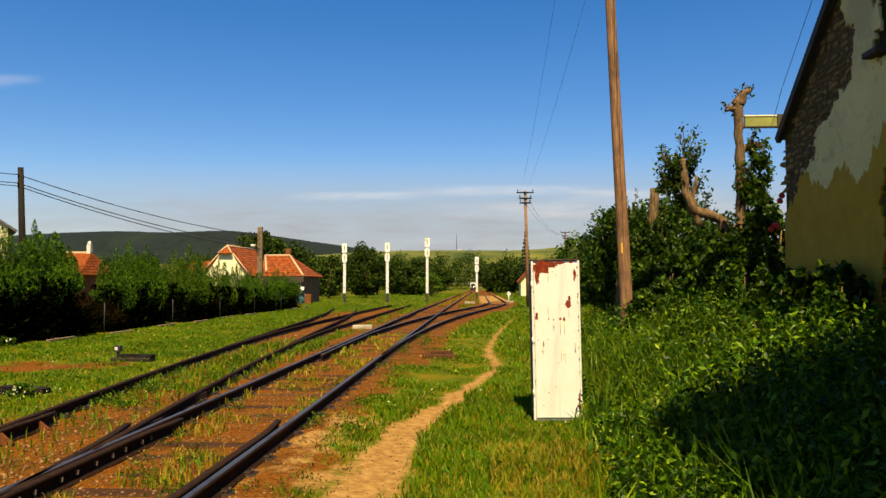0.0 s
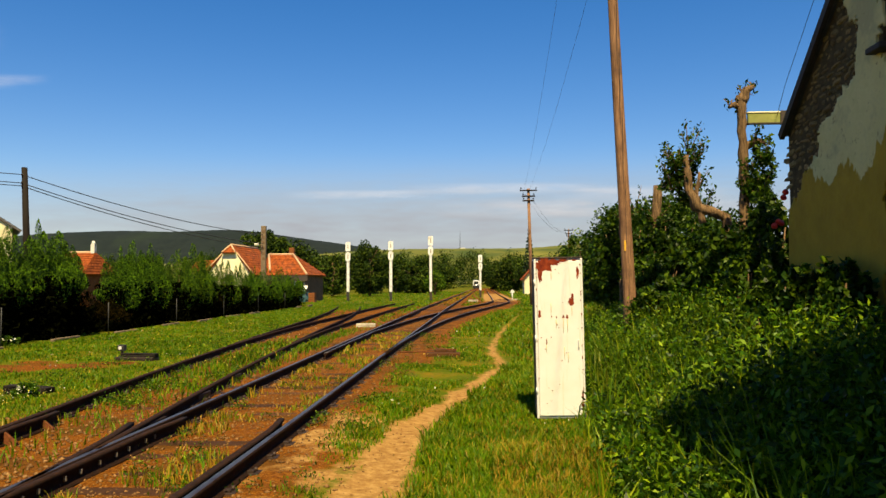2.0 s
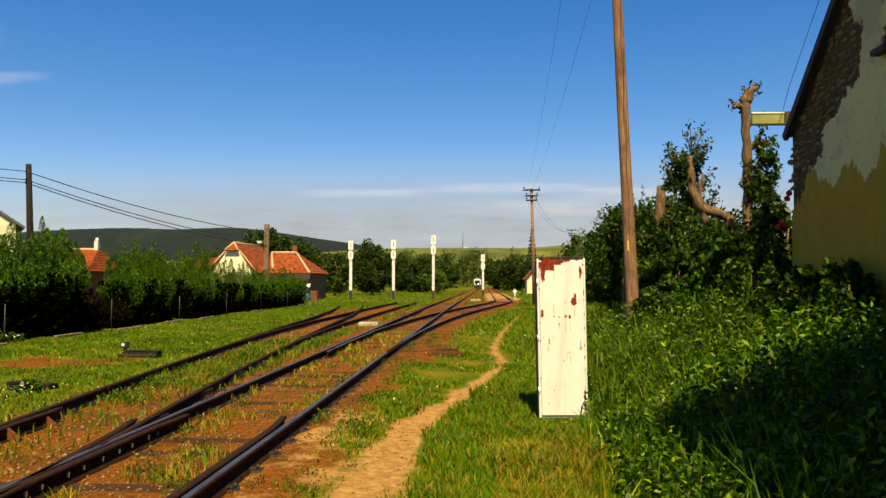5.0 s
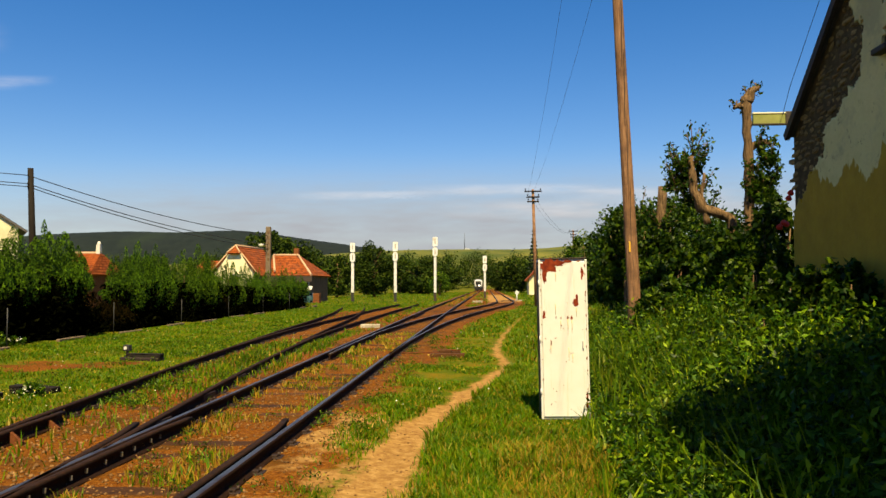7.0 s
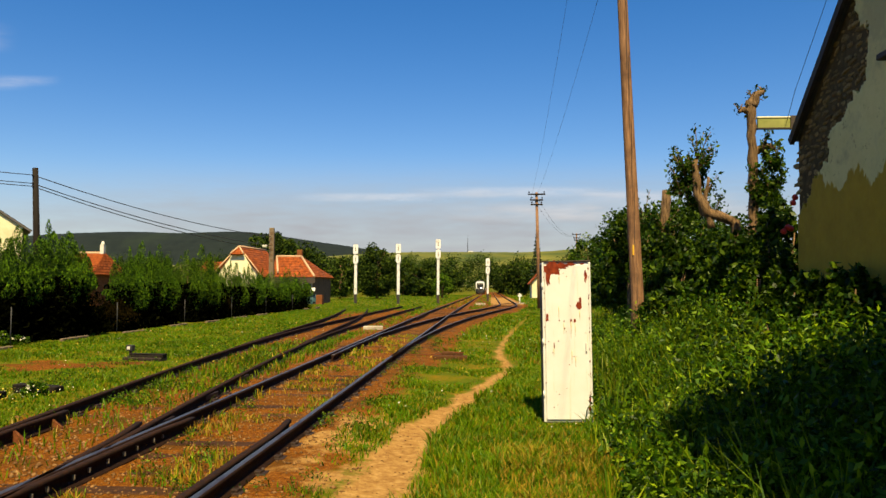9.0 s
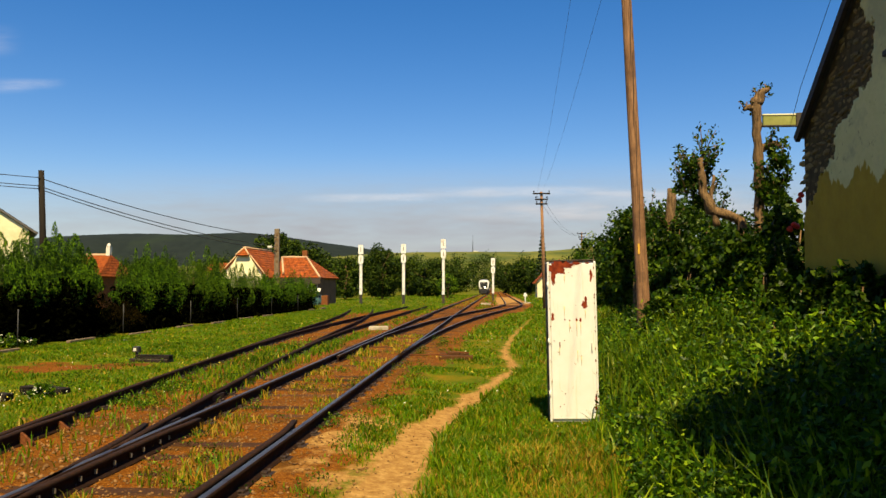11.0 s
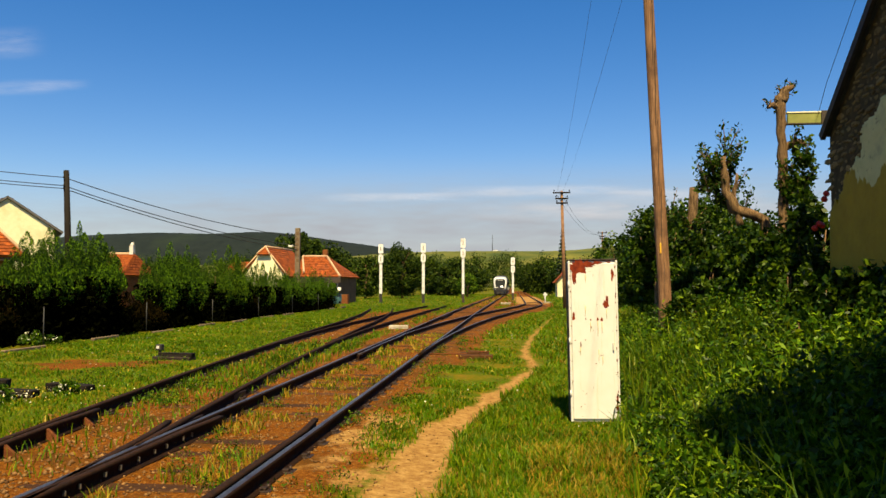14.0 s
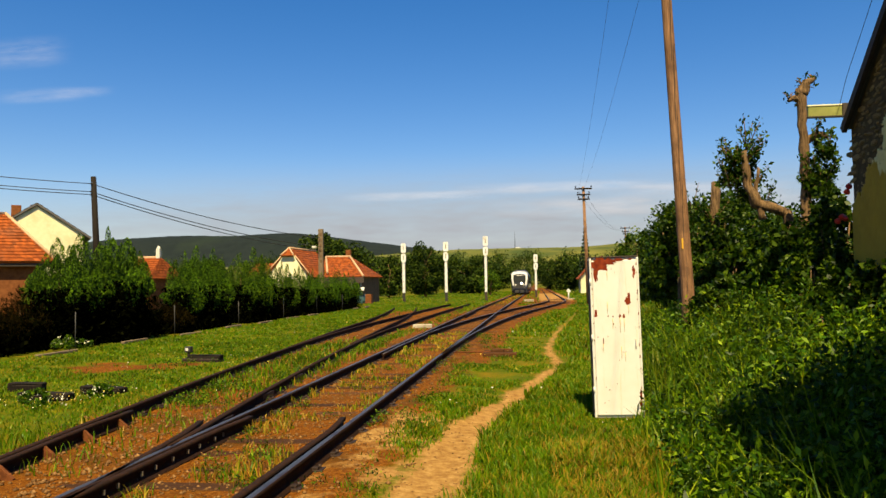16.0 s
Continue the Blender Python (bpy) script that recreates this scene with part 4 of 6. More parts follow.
def build_posts():
    def post(at, h, label, wide, plate=True, grey_foot=False):
        p = thing("track_post", label, "signal post", "white track posts", at)
        part("shaft", box((wide, 0.14, h - 2.7), (0, 0, 0.9 + (h - 2.7) / 2), 0.02), POST_WHITE, p)
        part("foot", box((wide * 0.95, 0.14, 1.3), (0, 0, 0.3), 0.02), DARK_WOOD if grey_foot else POST_BLACK, p)
        for z, hh, cut in ((h - 0.48, 0.95, 0.06), (h - 1.5, 0.95, 0.16)):
            bm = bmesh.new()
            w = 0.25
            q = [(-w + cut, -hh / 2), (w - cut, -hh / 2), (w, -hh / 2 + cut), (w, hh / 2 - cut), (w - cut, hh / 2), (-w + cut, hh / 2), (-w, hh / 2 - cut), (-w, -hh / 2 + cut)]
            add_prism(bm, [(x, zz + z) for x, zz in q], -0.13, -0.08)
            plate_ = part("number_plate", bm, POST_WHITE, p)
            part("dark_bar", box((0.07, 0.012, hh * 0.45), (0.0, -0.136, z), 0.002), OLD_CONCRETE, plate_)
        part("link", box((0.1, 0.06, 0.3), (0, -0.05, h - 1.0), 0.01), POST_BLACK, p)
        for z in (1.5, 2.1, 2.7):
            part("step_bolt", tube([(0, -0.07, z), (0, -0.1, z)], 0.03, 6), POST_BLACK, p)
        # black strip that puts the post's shaded left edge into colour
        part("shade_side", box((0.03, 0.2, h - 0.9), (-wide / 2 - 0.02, 0.04, 0.5 + (h - 0.9) / 2), 0.005), POST_BLACK, p)
    post(pose(-13.6, 76, -0.16), 5.98, "white concrete track post with number plates and black foot", 0.28)
    post(pose(-9.25, 76, -0.16), 6.05, "white concrete track post with number plates and black foot", 0.28)
    post(pose(-5.22, 76, -0.16), 6.52, "white track post with number plates and bare dark wooden foot", 0.25, grey_foot=True)
    post(pose(-0.3, 96, -0.26), 5.4, "smaller white track post standing between two tracks", 0.25, grey_foot=True)


def build_small_railway_things():
    s = thing("concrete_slab", "pale broken concrete slab lying beside the track", "slab", at=pose(-4.58, 29.6, 0.0, 0, 0, 6))
    bm = box((0.76, 0.42, 0.16), (0, 0, 0.05), 0.03)
    part("block", bm, CONCRETE, s)
    s2 = thing("concrete_slab", "small pale concrete slab between far tracks", "slab", at=pose(-0.9, 72, -0.13, 0, 0, -5))
    part("block", box((0.9, 0.6, 0.22), (0, 0, 0.06), 0.03), CONCRETE, s2)
    lever = thing("point_lever", "low black point lever with a white lamp box", "point lever", at=pose(-8.15, 16.85, 0.0, 0, 0, -8))
    part("base", box((0.95, 0.3, 0.1), (0.35, 0, 0.04), 0.02), STEEL_DARK, lever)
    for k, (w, z, q) in enumerate(((0.82, 0.12, 3),)):
        bm = box((w, 0.2, 0.1), (0.43, 0.02 * k, z), 0.012, pose(0, 0, 0, 0, 2 * k, q))
        bmesh.ops.subdivide_edges(bm, edges=bm.edges, cuts=3)
        part("timber", roughen(bm, 0.03, 5), DARK_POLE, lever, "dark rotten timber block")
    part("stand", tube([(-0.02, 0, 0.05), (-0.02, 0, 0.24)], 0.03, 8), STEEL_DARK, lever)
    lamp = part("lamp_box", box((0.15, 0.13, 0.13), (-0.02, 0, 0.29), 0.012), POST_BLACK, lever)
    part("lens", box((0.075, 0.012, 0.07), (-0.03, -0.068, 0.29), 0.01), FRAME_WHITE, lamp, "white marker face")
    for x, y, long, turn in ((-7.75, 11.05, 0.8, 4), (-7.2, 11.75, 0.75, -6), (-8.9, 12.2, 0.6, 12)):
        old = thing("old_sleeper", "rotten dark sleeper lying half buried in grass", "sleeper", "old sleepers", pose(x, y, 0.0, 0, 2, turn))
        bm = box((long, 0.2, 0.16), (0, 0, 0.05), 0.015)
        bmesh.ops.subdivide_edges(bm, edges=bm.edges, cuts=3)
        part("timber", roughen(bm, 0.03, 5), DARK_POLE, old)
    rod = thing("point_lever", "rusty point lever lying on long sleepers beside the turnout", "point lever", at=pose(-1.05, 17.9, 0.0))
    part("base", box((0.8, 0.28, 0.12), (0.12, 0.0, 0.03), 0.015), SLEEPER, rod)
    part("base", box((0.7, 0.26, 0.12), (0.05, 0.62, 0.03), 0.015), SLEEPER, rod)
    part("rod", tube([(-1.0, 0.3, 0.07), (0.1, 0.3, 0.09)], 0.016, 8), BRACE, rod)
    part("stand", box((0.3, 0.26, 0.13), (0.05, 0.3, 0.09), 0.03), SLEEPER, rod)
    part("handle", tube([(0.05, 0.3, 0.14), (0.42, 0.34, 0.13)], [0.025, 0.018], 8), BRACE, rod)
    ind = thing("point_indicator", "white point indicator on a short post beside the track", "point indicator", at=pose(3.1, 80, -0.18))
    part("post", tube([(0, 0, 0), (0, 0, 0.8)], 0.06, 8), POST_WHITE, ind)
    bm = bmesh.new()
    add_prism(bm, [(-0.2, 0.78), (0.03, 0.7), (0.27, 0.8), (0.16, 0.98), (-0.03, 1.12), (-0.14, 1.0)], -0.06, 0.06)
    part("plate", bm, POST_WHITE, ind)
    part("base", box((0.8, 0.45, 0.14), (0.2, 0, 0.03), 0.04), CONCRETE, ind)
    bd = thing("bracket_board", "faded green wooden board fixed to the house corner", "board", at=pose(3.98, 10.97, 4.08))
    part("board", box((0.48, 0.05, 0.15), (0.07, 0, 0), 0.008), SIGN_GREEN, bd)
    part("rail", box((0.5, 0.07, 0.02), (0.07, 0, 0.08), 0.004), YELLOW_WALL, bd)
    part("rail", box((0.5, 0.07, 0.02), (0.07, 0, -0.08), 0.004), DARK_WOOD, bd)
    part("arm", box((0.1, 0.05, 0.2), (0.33, -0.02, 0.0), 0.008), DARK_WOOD, bd)


# ---- the train ----
def build_train():
    train = thing("railcar", "white and dark blue diesel railcar with a lit headlamp", "train", at=pose(MAIN, 355, RAIL_TOP))

    def section(w, roof, y):
        pts = [(-w * 0.93, 0.75), (-w, 1.1), (-w, 2.5), (-w * 0.95, 3.1), (-w * 0.8, roof - 0.22), (-w * 0.5, roof - 0.04), (0, roof)]
        pts += [(-x, z) for x, z in pts[-2::-1]]
        return [(x, y, z) for x, z in pts]

    def hull(rings):
        bm = bmesh.new()
        vs = [[bm.verts.new(p) for p in r] for r in rings]
        for a, b in zip(vs, vs[1:]):
            for k in range(len(a)):
                j = (k + 1) % len(a)
                bm.faces.new((a[k], a[j], b[j], b[k])).smooth = True
        bm.faces.new(vs[0][::-1])
        bm.faces.new(vs[-1])
        return bm
    for car, y0 in (("body", 0.0), ("rear_body", 20.4)):
        rings = [section(1.16, 3.45, y0), section(1.3, 3.62, y0 + 0.5), section(1.38, 3.75, y0 + 1.4), section(1.4, 3.8, y0 + 3), section(1.4, 3.8, y0 + 20.1)]
        b = part(car, hull(rings), TRAIN_BLUE, train, "dark blue car body")
        for s in (-1, 1):
            part("side_stripe", box((0.03, 17, 0.5), (s * 1.41, y0 + 11.2, 1.35), 0.01), TRAIN_WHITE, b, "white stripe along the side")
            for k in range(8):
                part("side_window", box((0.03, 1.6, 0.95), (s * 1.41, y0 + 3.2 + k * 2.1, 2.35), 0.01), GLASS_DARK, b)
        part("skirt", box((2.6, 19, 0.65), (0, y0 + 10.4, 0.55), 0.08), TRAIN_DARK, b, "dark skirting over the bogies")
        part("roof_pod", box((1.8, 9, 0.24), (0, y0 + 11, 3.82), 0.1), TRAIN_DARK, b)
    # the cab front: a white arch round dark glass
    outer = [(-0.86, 0.95), (-1.12, 1.5), (-1.27, 2.4), (-1.28, 3.2), (-1.0, 3.5), (0, 3.62), (1.0, 3.5), (1.28, 3.2), (1.27, 2.4), (1.12, 1.5), (0.86, 0.95)]
    inner = [(-0.68, 0.95), (-0.86, 1.5), (-0.97, 2.4), (-0.95, 2.95), (-0.75, 3.14), (0, 3.2), (0.75, 3.14), (0.95, 2.95), (0.97, 2.4), (0.86, 1.5), (0.68, 0.95)]
    bm = bmesh.new()
    sheets = [[bm.verts.new((x, y, z)) for x, z in line] for line, y in ((outer, -0.02), (inner, -0.1), (inner, 0.2), (outer, 0.45))]
    for a, b in zip(sheets, sheets[1:] + sheets[:1]):
        for k in range(len(a) - 1):
            bm.faces.new((a[k], a[k + 1], b[k + 1], b[k]))
    part("front_arch", bm, TRAIN_WHITE, train, "white painted arch round the cab front")
    bm = bmesh.new()
    add_prism(bm, [(-0.97, 1.85), (0.97, 1.85), (1.0, 2.4), (0.92, 2.93), (0.74, 3.12), (-0.74, 3.12), (-0.92, 2.93), (-1.0, 2.4)], -0.06, 0.1)
    part("windscreen", bm, GLASS_DARK, train, "dark tinted windscreen")
    part("destination_sign", box((1.25, 0.05, 0.2), (0, -0.08, 2.95), 0.01), BAR_DARK, train)
    part("sign_text", box((0.95, 0.02, 0.08), (0, -0.11, 2.95), 0.003), FRAME_WHITE, train)
    bm = bmesh.new()
    add_prism(bm, [(-0.85, 0.95), (0.85, 0.95), (1.0, 1.3), (0.78, 1.72), (-0.78, 1.72), (-1.0, 1.3)], -0.09, 0.1)
    part("nose_panel", bm, TRAIN_DARK, train, "dark lower front panel")
    for x in (-0.62, 0.62):
        part("headlamp", tube([(x, -0.13, 1.5), (x, 0.05, 1.5)], 0.13, 12), FRAME_WHITE, train)
    part("headlamp", tube([(0.28, -0.16, 1.72), (0.28, 0.05, 1.72)], 0.17, 14), LAMP_GLOW, train, "lit headlamp")
    part("coupler", tube([(0, -0.6, 0.85), (0, 0.2, 0.85)], 0.13, 10), TRAIN_DARK, train)
    part("plough", box((2.3, 0.3, 0.5), (0, 0.1, 0.42), 0.08), TRAIN_DARK, train)
    part("front_skirt", box((2.5, 0.3, 0.5), (0, 0.35, 0.75), 0.1), TRAIN_DARK, train)
    for x in (-0.85, 0.85):
        part("buffer", tube([(x, -0.45, 0.95), (x, 0.1, 0.95)], [0.17, 0.09], 10), TRAIN_DARK, train)
    for y in (2.6, 4.8, 15.8, 18.0, 23.0, 25.2, 36.2, 38.4):
        for s in (-1, 1):
            part("wheel", tube([(s * 0.68, y, 0.42), (s * 0.82, y, 0.42)], 0.42, 18), STEEL_DARK, train)
    return train


TRAIN = build_train()
build_tracks()
build_near_pole()
build_far_poles()
build_cabinet()
build_posts()
build_small_railway_things()


# ---- houses beyond the hedge ----
def tiled_slope(bm, a, b, c, d, rows=14, cols=26):
    """Rows of overlapping tile courses on a roof slope: a, b along the eave, c, d along the ridge."""
    a, b, c, d = (Vector(p) for p in (a, b, c, d))
    n = (b - a).cross(d - a).normalized()
    if n.z < 0:
        n = -n
    for r in range(rows):
        u0, u1 = r / rows, (r + 1.12) / rows
        l0, r0 = a.lerp(d, u0) + n * 0.05, b.lerp(c, u0) + n * 0.05
        l1, r1 = a.lerp(d, min(1, u1)) + n * 0.012, b.lerp(c, min(1, u1)) + n * 0.012
        for k in range(cols):
            v0, v1 = k / cols, (k + 0.97) / cols
            q = [l0.lerp(r0, v0), l0.lerp(r0, v1), l1.lerp(r1, v1), l1.lerp(r1, v0)]
            top = [bm.verts.new(p) for p in q]
            low = [bm.verts.new(p - n * 0.04) for p in q[:2]]
            bm.faces.new(top)
            bm.faces.new((low[0], low[1], top[1], top[0]))
    base = [bm.verts.new(p) for p in (a, b, c, d)]
    under = [bm.verts.new(p - n * 0.12) for p in (a, b, c, d)]
    bm.faces.new(base)
    bm.faces.new(under[::-1])
    for i in range(4):
        j = (i + 1) % 4
        bm.faces.new((base[j], base[i], under[i], under[j]))


def roof_part(house, a, b, c, d, rows=14, cols=26, mat=None, label="orange clay tiles"):
    bm = bmesh.new()
    tiled_slope(bm, a, b, c, d, rows, cols)
    return part("roof", bm, mat or TILE, house, label)


def ridge_line(house, a, b, r=0.11):
    return part("ridge", tube([a, b], r, 8), RIDGE, house, "pale ridge tiles")


def window_at(house, x, y, z, w, h):
    win = part("window", box((w, 0.06, h), (x, y, z), 0.005), GLASS_DARK, house)
    for s in (-1, 1):
        part("frame", box((0.07, 0.09, h + 0.1), (x + s * w / 2, y - 0.01, z), 0.008), FRAME_WHITE, win)
        part("frame", box((w + 0.1, 0.09, 0.07), (x, y - 0.012, z + s * h / 2), 0.008), FRAME_WHITE, win)


def build_house_by_posts():
    h = thing("house", "low yellow house with an orange hipped tile roof", "house", at=pose(-0.85, 0, -0.1))
    # wing wall: brown plaster whose colour is darkened for the eaves' shade
    part("wall", box((4.7, 8, 2.75), (-18.4, 75.5, 1.15), 0.03), BROWN_WALL, h, "brown plaster wall, darkened in colour for the shade of the eaves")
    part("wall", box((3.6, 9, 2.9), (-22.6, 73.5, 1.25), 0.03), YELLOW_WALL, h, "yellow plaster wall")
    bm = bmesh.new()
    add_prism(bm, [(-24.55, 2.5), (-20.65, 2.5), (-20.65, 2.85), (-22.22, 4.82), (-22.98, 4.82), (-24.55, 2.85)], 69.12, 69.35)
    part("gable", bm, YELLOW_WALL, h, "yellow plaster gable under a clipped roof end")
    # clipped gable roof
    roof_part(h, (-20.2, 68.7, 2.55), (-20.2, 78, 2.55), (-22.6, 78, 5.35), (-22.6, 69.35, 5.35), 12, 20)
    roof_part(h, (-25.0, 78, 2.55), (-25.0, 68.7, 2.55), (-22.6, 69.35, 5.35), (-22.6, 78, 5.35), 12, 20)
    roof_part(h, (-23.22, 68.75, 4.62), (-21.98, 68.75, 4.62), (-22.55, 69.4, 5.38), (-22.65, 69.4, 5.38), 5, 8)
    ridge_line(h, (-22.6, 69.4, 5.4), (-22.6, 78, 5.4), 0.09)
    ridge_line(h, (-21.96, 68.75, 4.66), (-22.6, 69.4, 5.4), 0.08)
    ridge_line(h, (-23.24, 68.75, 4.66), (-22.6, 69.4, 5.4), 0.08)
    ridge_line(h, (-21.96, 69.1, 4.66), (-20.2, 68.7, 2.6), 0.06)
    ridge_line(h, (-23.24, 69.1, 4.66), (-25.0, 68.7, 2.6), 0.06)
    # hipped wing towards the tracks
    roof_part(h, (-20.6, 71.0, 2.55), (-15.8, 71.0, 2.55), (-18.1, 75.0, 4.6), (-20.6, 75.0, 4.6), 12, 22)
    roof_part(h, (-15.8, 71.0, 2.55), (-15.8, 80.0, 2.55), (-18.1, 75.6, 4.6), (-18.1, 75.0, 4.6), 12, 22)
    roof_part(h, (-15.8, 80.0, 2.55), (-20.6, 80.0, 2.55), (-20.6, 75.6, 4.6), (-18.1, 75.6, 4.6), 10, 14)
    ridge_line(h, (-18.1, 75.0, 4.66), (-15.8, 71.0, 2.6))
    ridge_line(h, (-20.6, 75.0, 4.66), (-18.1, 75.0, 4.66))
    ridge_line(h, (-20.6, 75.0, 4.66), (-19.4, 71.2, 3.0))
    # fascia board drawn extra deep, its dark band standing for shade below the eave
    part("fascia", box((4.9, 0.06, 0.55), (-18.2, 71.05, 2.25), 0.01), DARK_WOOD, h)
    part("chimney", box((0.5, 0.5, 0.9), (-18.4, 75.6, 4.9), 0.03), BRICK_WALL, h)
    window_at(h, -16.6, 71.48, 1.5, 0.9, 0.9)
    window_at(h, -22.6, 68.99, 2.0, 0.9, 1.2)
    for x, mat, hh, label in ((-17.0, TEAL, 1.1, "teal plastic rain barrel beside the house"), (-16.2, BRICK_WALL, 0.9, "stack of orange bricks beside the house"), (-16.7, TEAL, 0.95, "teal plastic rain barrel beside the house")):
        s = thing("barrel" if mat is TEAL else "brick_stack", label, "barrel" if mat is TEAL else "bricks", at=pose(x, 70.4 + 0.25 * hh, -0.13))
        if mat is TEAL:
            part("body", tube([(0, 0, 0), (0, 0, 0.1), (0, 0, hh * 0.5), (0, 0, hh)], [0.3, 0.33, 0.38, 0.33], 14), mat, s)
        else:
            for k in range(3):
                for j in range(4):
                    part("brick", box((0.8, 0.25, hh / 4 - 0.02), (0, 0.27 * k, hh / 4 * (j + 0.5)), 0.01), mat, s)
    a = thing("awning", "small white tarpaulin over a barrel", "awning", at=pose(-16.8, 70.2, 1.15))
    bm = bmesh.new()
    add_slab(bm, [(-0.5, -0.3, 0.0), (0.45, -0.3, 0.0), (0.35, 0.4, 0.3), (-0.35, 0.4, 0.3)], 0.04)
    part("sheet", bm, FRAME_WHITE, a)


def build_left_houses():
    # hipped brick bungalow
    h = thing("house", "orange brick bungalow with a tiled hip roof", "house", at=pose(-30.75, 36.5, 0.1, 0, 0, 35) @ Matrix.Translation((29.4, -39.6, 0)))
    part("wall", box((8.4, 7, 3.2), (-29.4, 39.6, 1.4), 0.03), BRICK_WALL, h, "weathered orange brick wall")
    apex, e = 5.65, 3.05
    roof_part(h, (-34.2, 35.6, e), (-24.6, 35.6, e), (-27.0, 38.2, apex), (-31.8, 38.2, apex), 15, 40)
    roof_part(h, (-24.6, 35.6, e), (-24.6, 43.4, e), (-27.0, 40.8, apex), (-27.0, 38.2, apex), 15, 30)
    roof_part(h, (-24.6, 43.4, e), (-34.2, 43.4, e), (-31.8, 40.8, apex), (-27.0, 40.8, apex), 10, 20)
    roof_part(h, (-34.2, 43.4, e), (-34.2, 35.6, e), (-31.8, 38.2, apex), (-31.8, 40.8, apex), 10, 20)
    ridge_line(h, (-27.0, 38.2, apex + 0.04), (-24.6, 35.6, e + 0.04), 0.08)
    ridge_line(h, (-31.8, 38.2, apex + 0.04), (-27.0, 38.2, apex + 0.04), 0.08)
    part("fascia", box((9.4, 0.05, 0.25), (-29.4, 35.72, e - 0.12), 0.01), DARK_WOOD, h)
    part("chimney", box((0.6, 0.6, 1.4), (-29.5, 39.6, 5.6), 0.03), BRICK_WALL, h)
    # tall pale gable behind it
    g = thing("house", "tall pale yellow gabled house with a grey roof", "house", at=pose(-37.05, 52, 0.12, 0, 0, 35))
    bm = bmesh.new()
    add_prism(bm, [(-3.6, -0.1), (3.1, -0.1), (3.1, 5.75), (0, 7.85), (-3.6, 5.4)], 0, 9)
    part("wall", bm, YELLOW_WALL, g, "pale yellow plaster gable wall")
    roof_part(g, (3.7, -0.2, 5.5), (3.7, 9.5, 5.5), (0, 9.5, 8.05), (0, -0.2, 8.05), 10, 20, GREY_ROOF, "grey roof covering")
    roof_part(g, (-4.2, 9.5, 5.2), (-4.2, -0.2, 5.2), (0, -0.2, 8.05), (0, 9.5, 8.05), 10, 20, GREY_ROOF, "grey roof covering")
    part("chimney", box((0.7, 0.7, 1.8), (-1.5, 5.4, 7.45), 0.03), BRICK_WALL, g)
    part("chimney", box((0.9, 0.7, 0.7), (-0.06, 4.4, 7.95), 0.03), BRICK_WALL, g)
    # orange roof that shows between two hedge bushes
    s = thing("house", "small house with an orange tile roof and white chimney", "house", at=pose(-0.9, 0, 0))
    part("wall", box((3.0, 5, 2.6), (-29.2, 55.2, 1.2), 0.03), BRICK_WALL, s)
    roof_part(s, (-31.0, 52.3, 2.4), (-27.4, 52.3, 2.4), (-27.95, 55.0, 4.0), (-30.2, 55.0, 4.0), 10, 26)
    roof_part(s, (-27.4, 58.0, 2.4), (-31.0, 58.0, 2.4), (-30.2, 55.0, 4.0), (-27.95, 55.0, 4.0), 8, 16)
    roof_part(s, (-27.4, 52.3, 2.4), (-27.4, 58.0, 2.4), (-27.95, 55.1, 4.0), (-27.95, 55.0, 4.0), 8, 16)
    ridge_line(s, (-30.2, 55.0, 4.03), (-27.95, 55.0, 4.03))
    part("chimney", box((0.3, 0.36, 0.7), (-28.1, 55.0, 4.3), 0.04), FRAME_WHITE, s, "white plastered chimney")
    part("chimney_cap", tube([(-28.1, 55.0, 4.6), (-28.1, 55.0, 4.9)], [0.2, 0.08], 8), FRAME_WHITE, s)
    t = thing("house", "far small house with an orange tile roof", "house", at=pose(0, 0, 0))
    part("wall", box((3, 4, 2.4), (-28.8, 78.5, 1.1), 0.03), YELLOW_WALL, t)
    roof_part(t, (-30.5, 76.2, 2.7), (-27.0, 76.2, 2.7), (-27.5, 78.5, 4.1), (-30.0, 78.5, 4.1), 8, 18)
    roof_part(t, (-27.0, 80.8, 2.7), (-30.5, 80.8, 2.7), (-30.0, 78.5, 4.1), (-27.5, 78.5, 4.1), 6, 12)
    # station-side hut far along the line
    w = thing("hut", "small pale yellow trackside hut with a tiled roof", "hut", at=pose(0, 0, 0))
    bm = bmesh.new()
    add_prism(bm, [(7.0, -0.5), (11.5, -0.5), (11.5, 4.6), (9.3, 4.9), (7.0, 2.4)], 128, 134)
    part("wall", bm, YELLOW_WALL, w)
    roof_part(w, (6.5, 134.4, 2.0), (6.5, 127.6, 2.0), (9.3, 127.6, 5.1), (9.3, 134.4, 5.1), 6, 8)
    roof_part(w, (12, 127.6, 4.75), (12, 134.4, 4.75), (9.3, 134.4, 5.1), (9.3, 127.6, 5.1), 6, 8)
    window_at(w, 9.6, 127.98, 1.6, 0.9, 0.9)


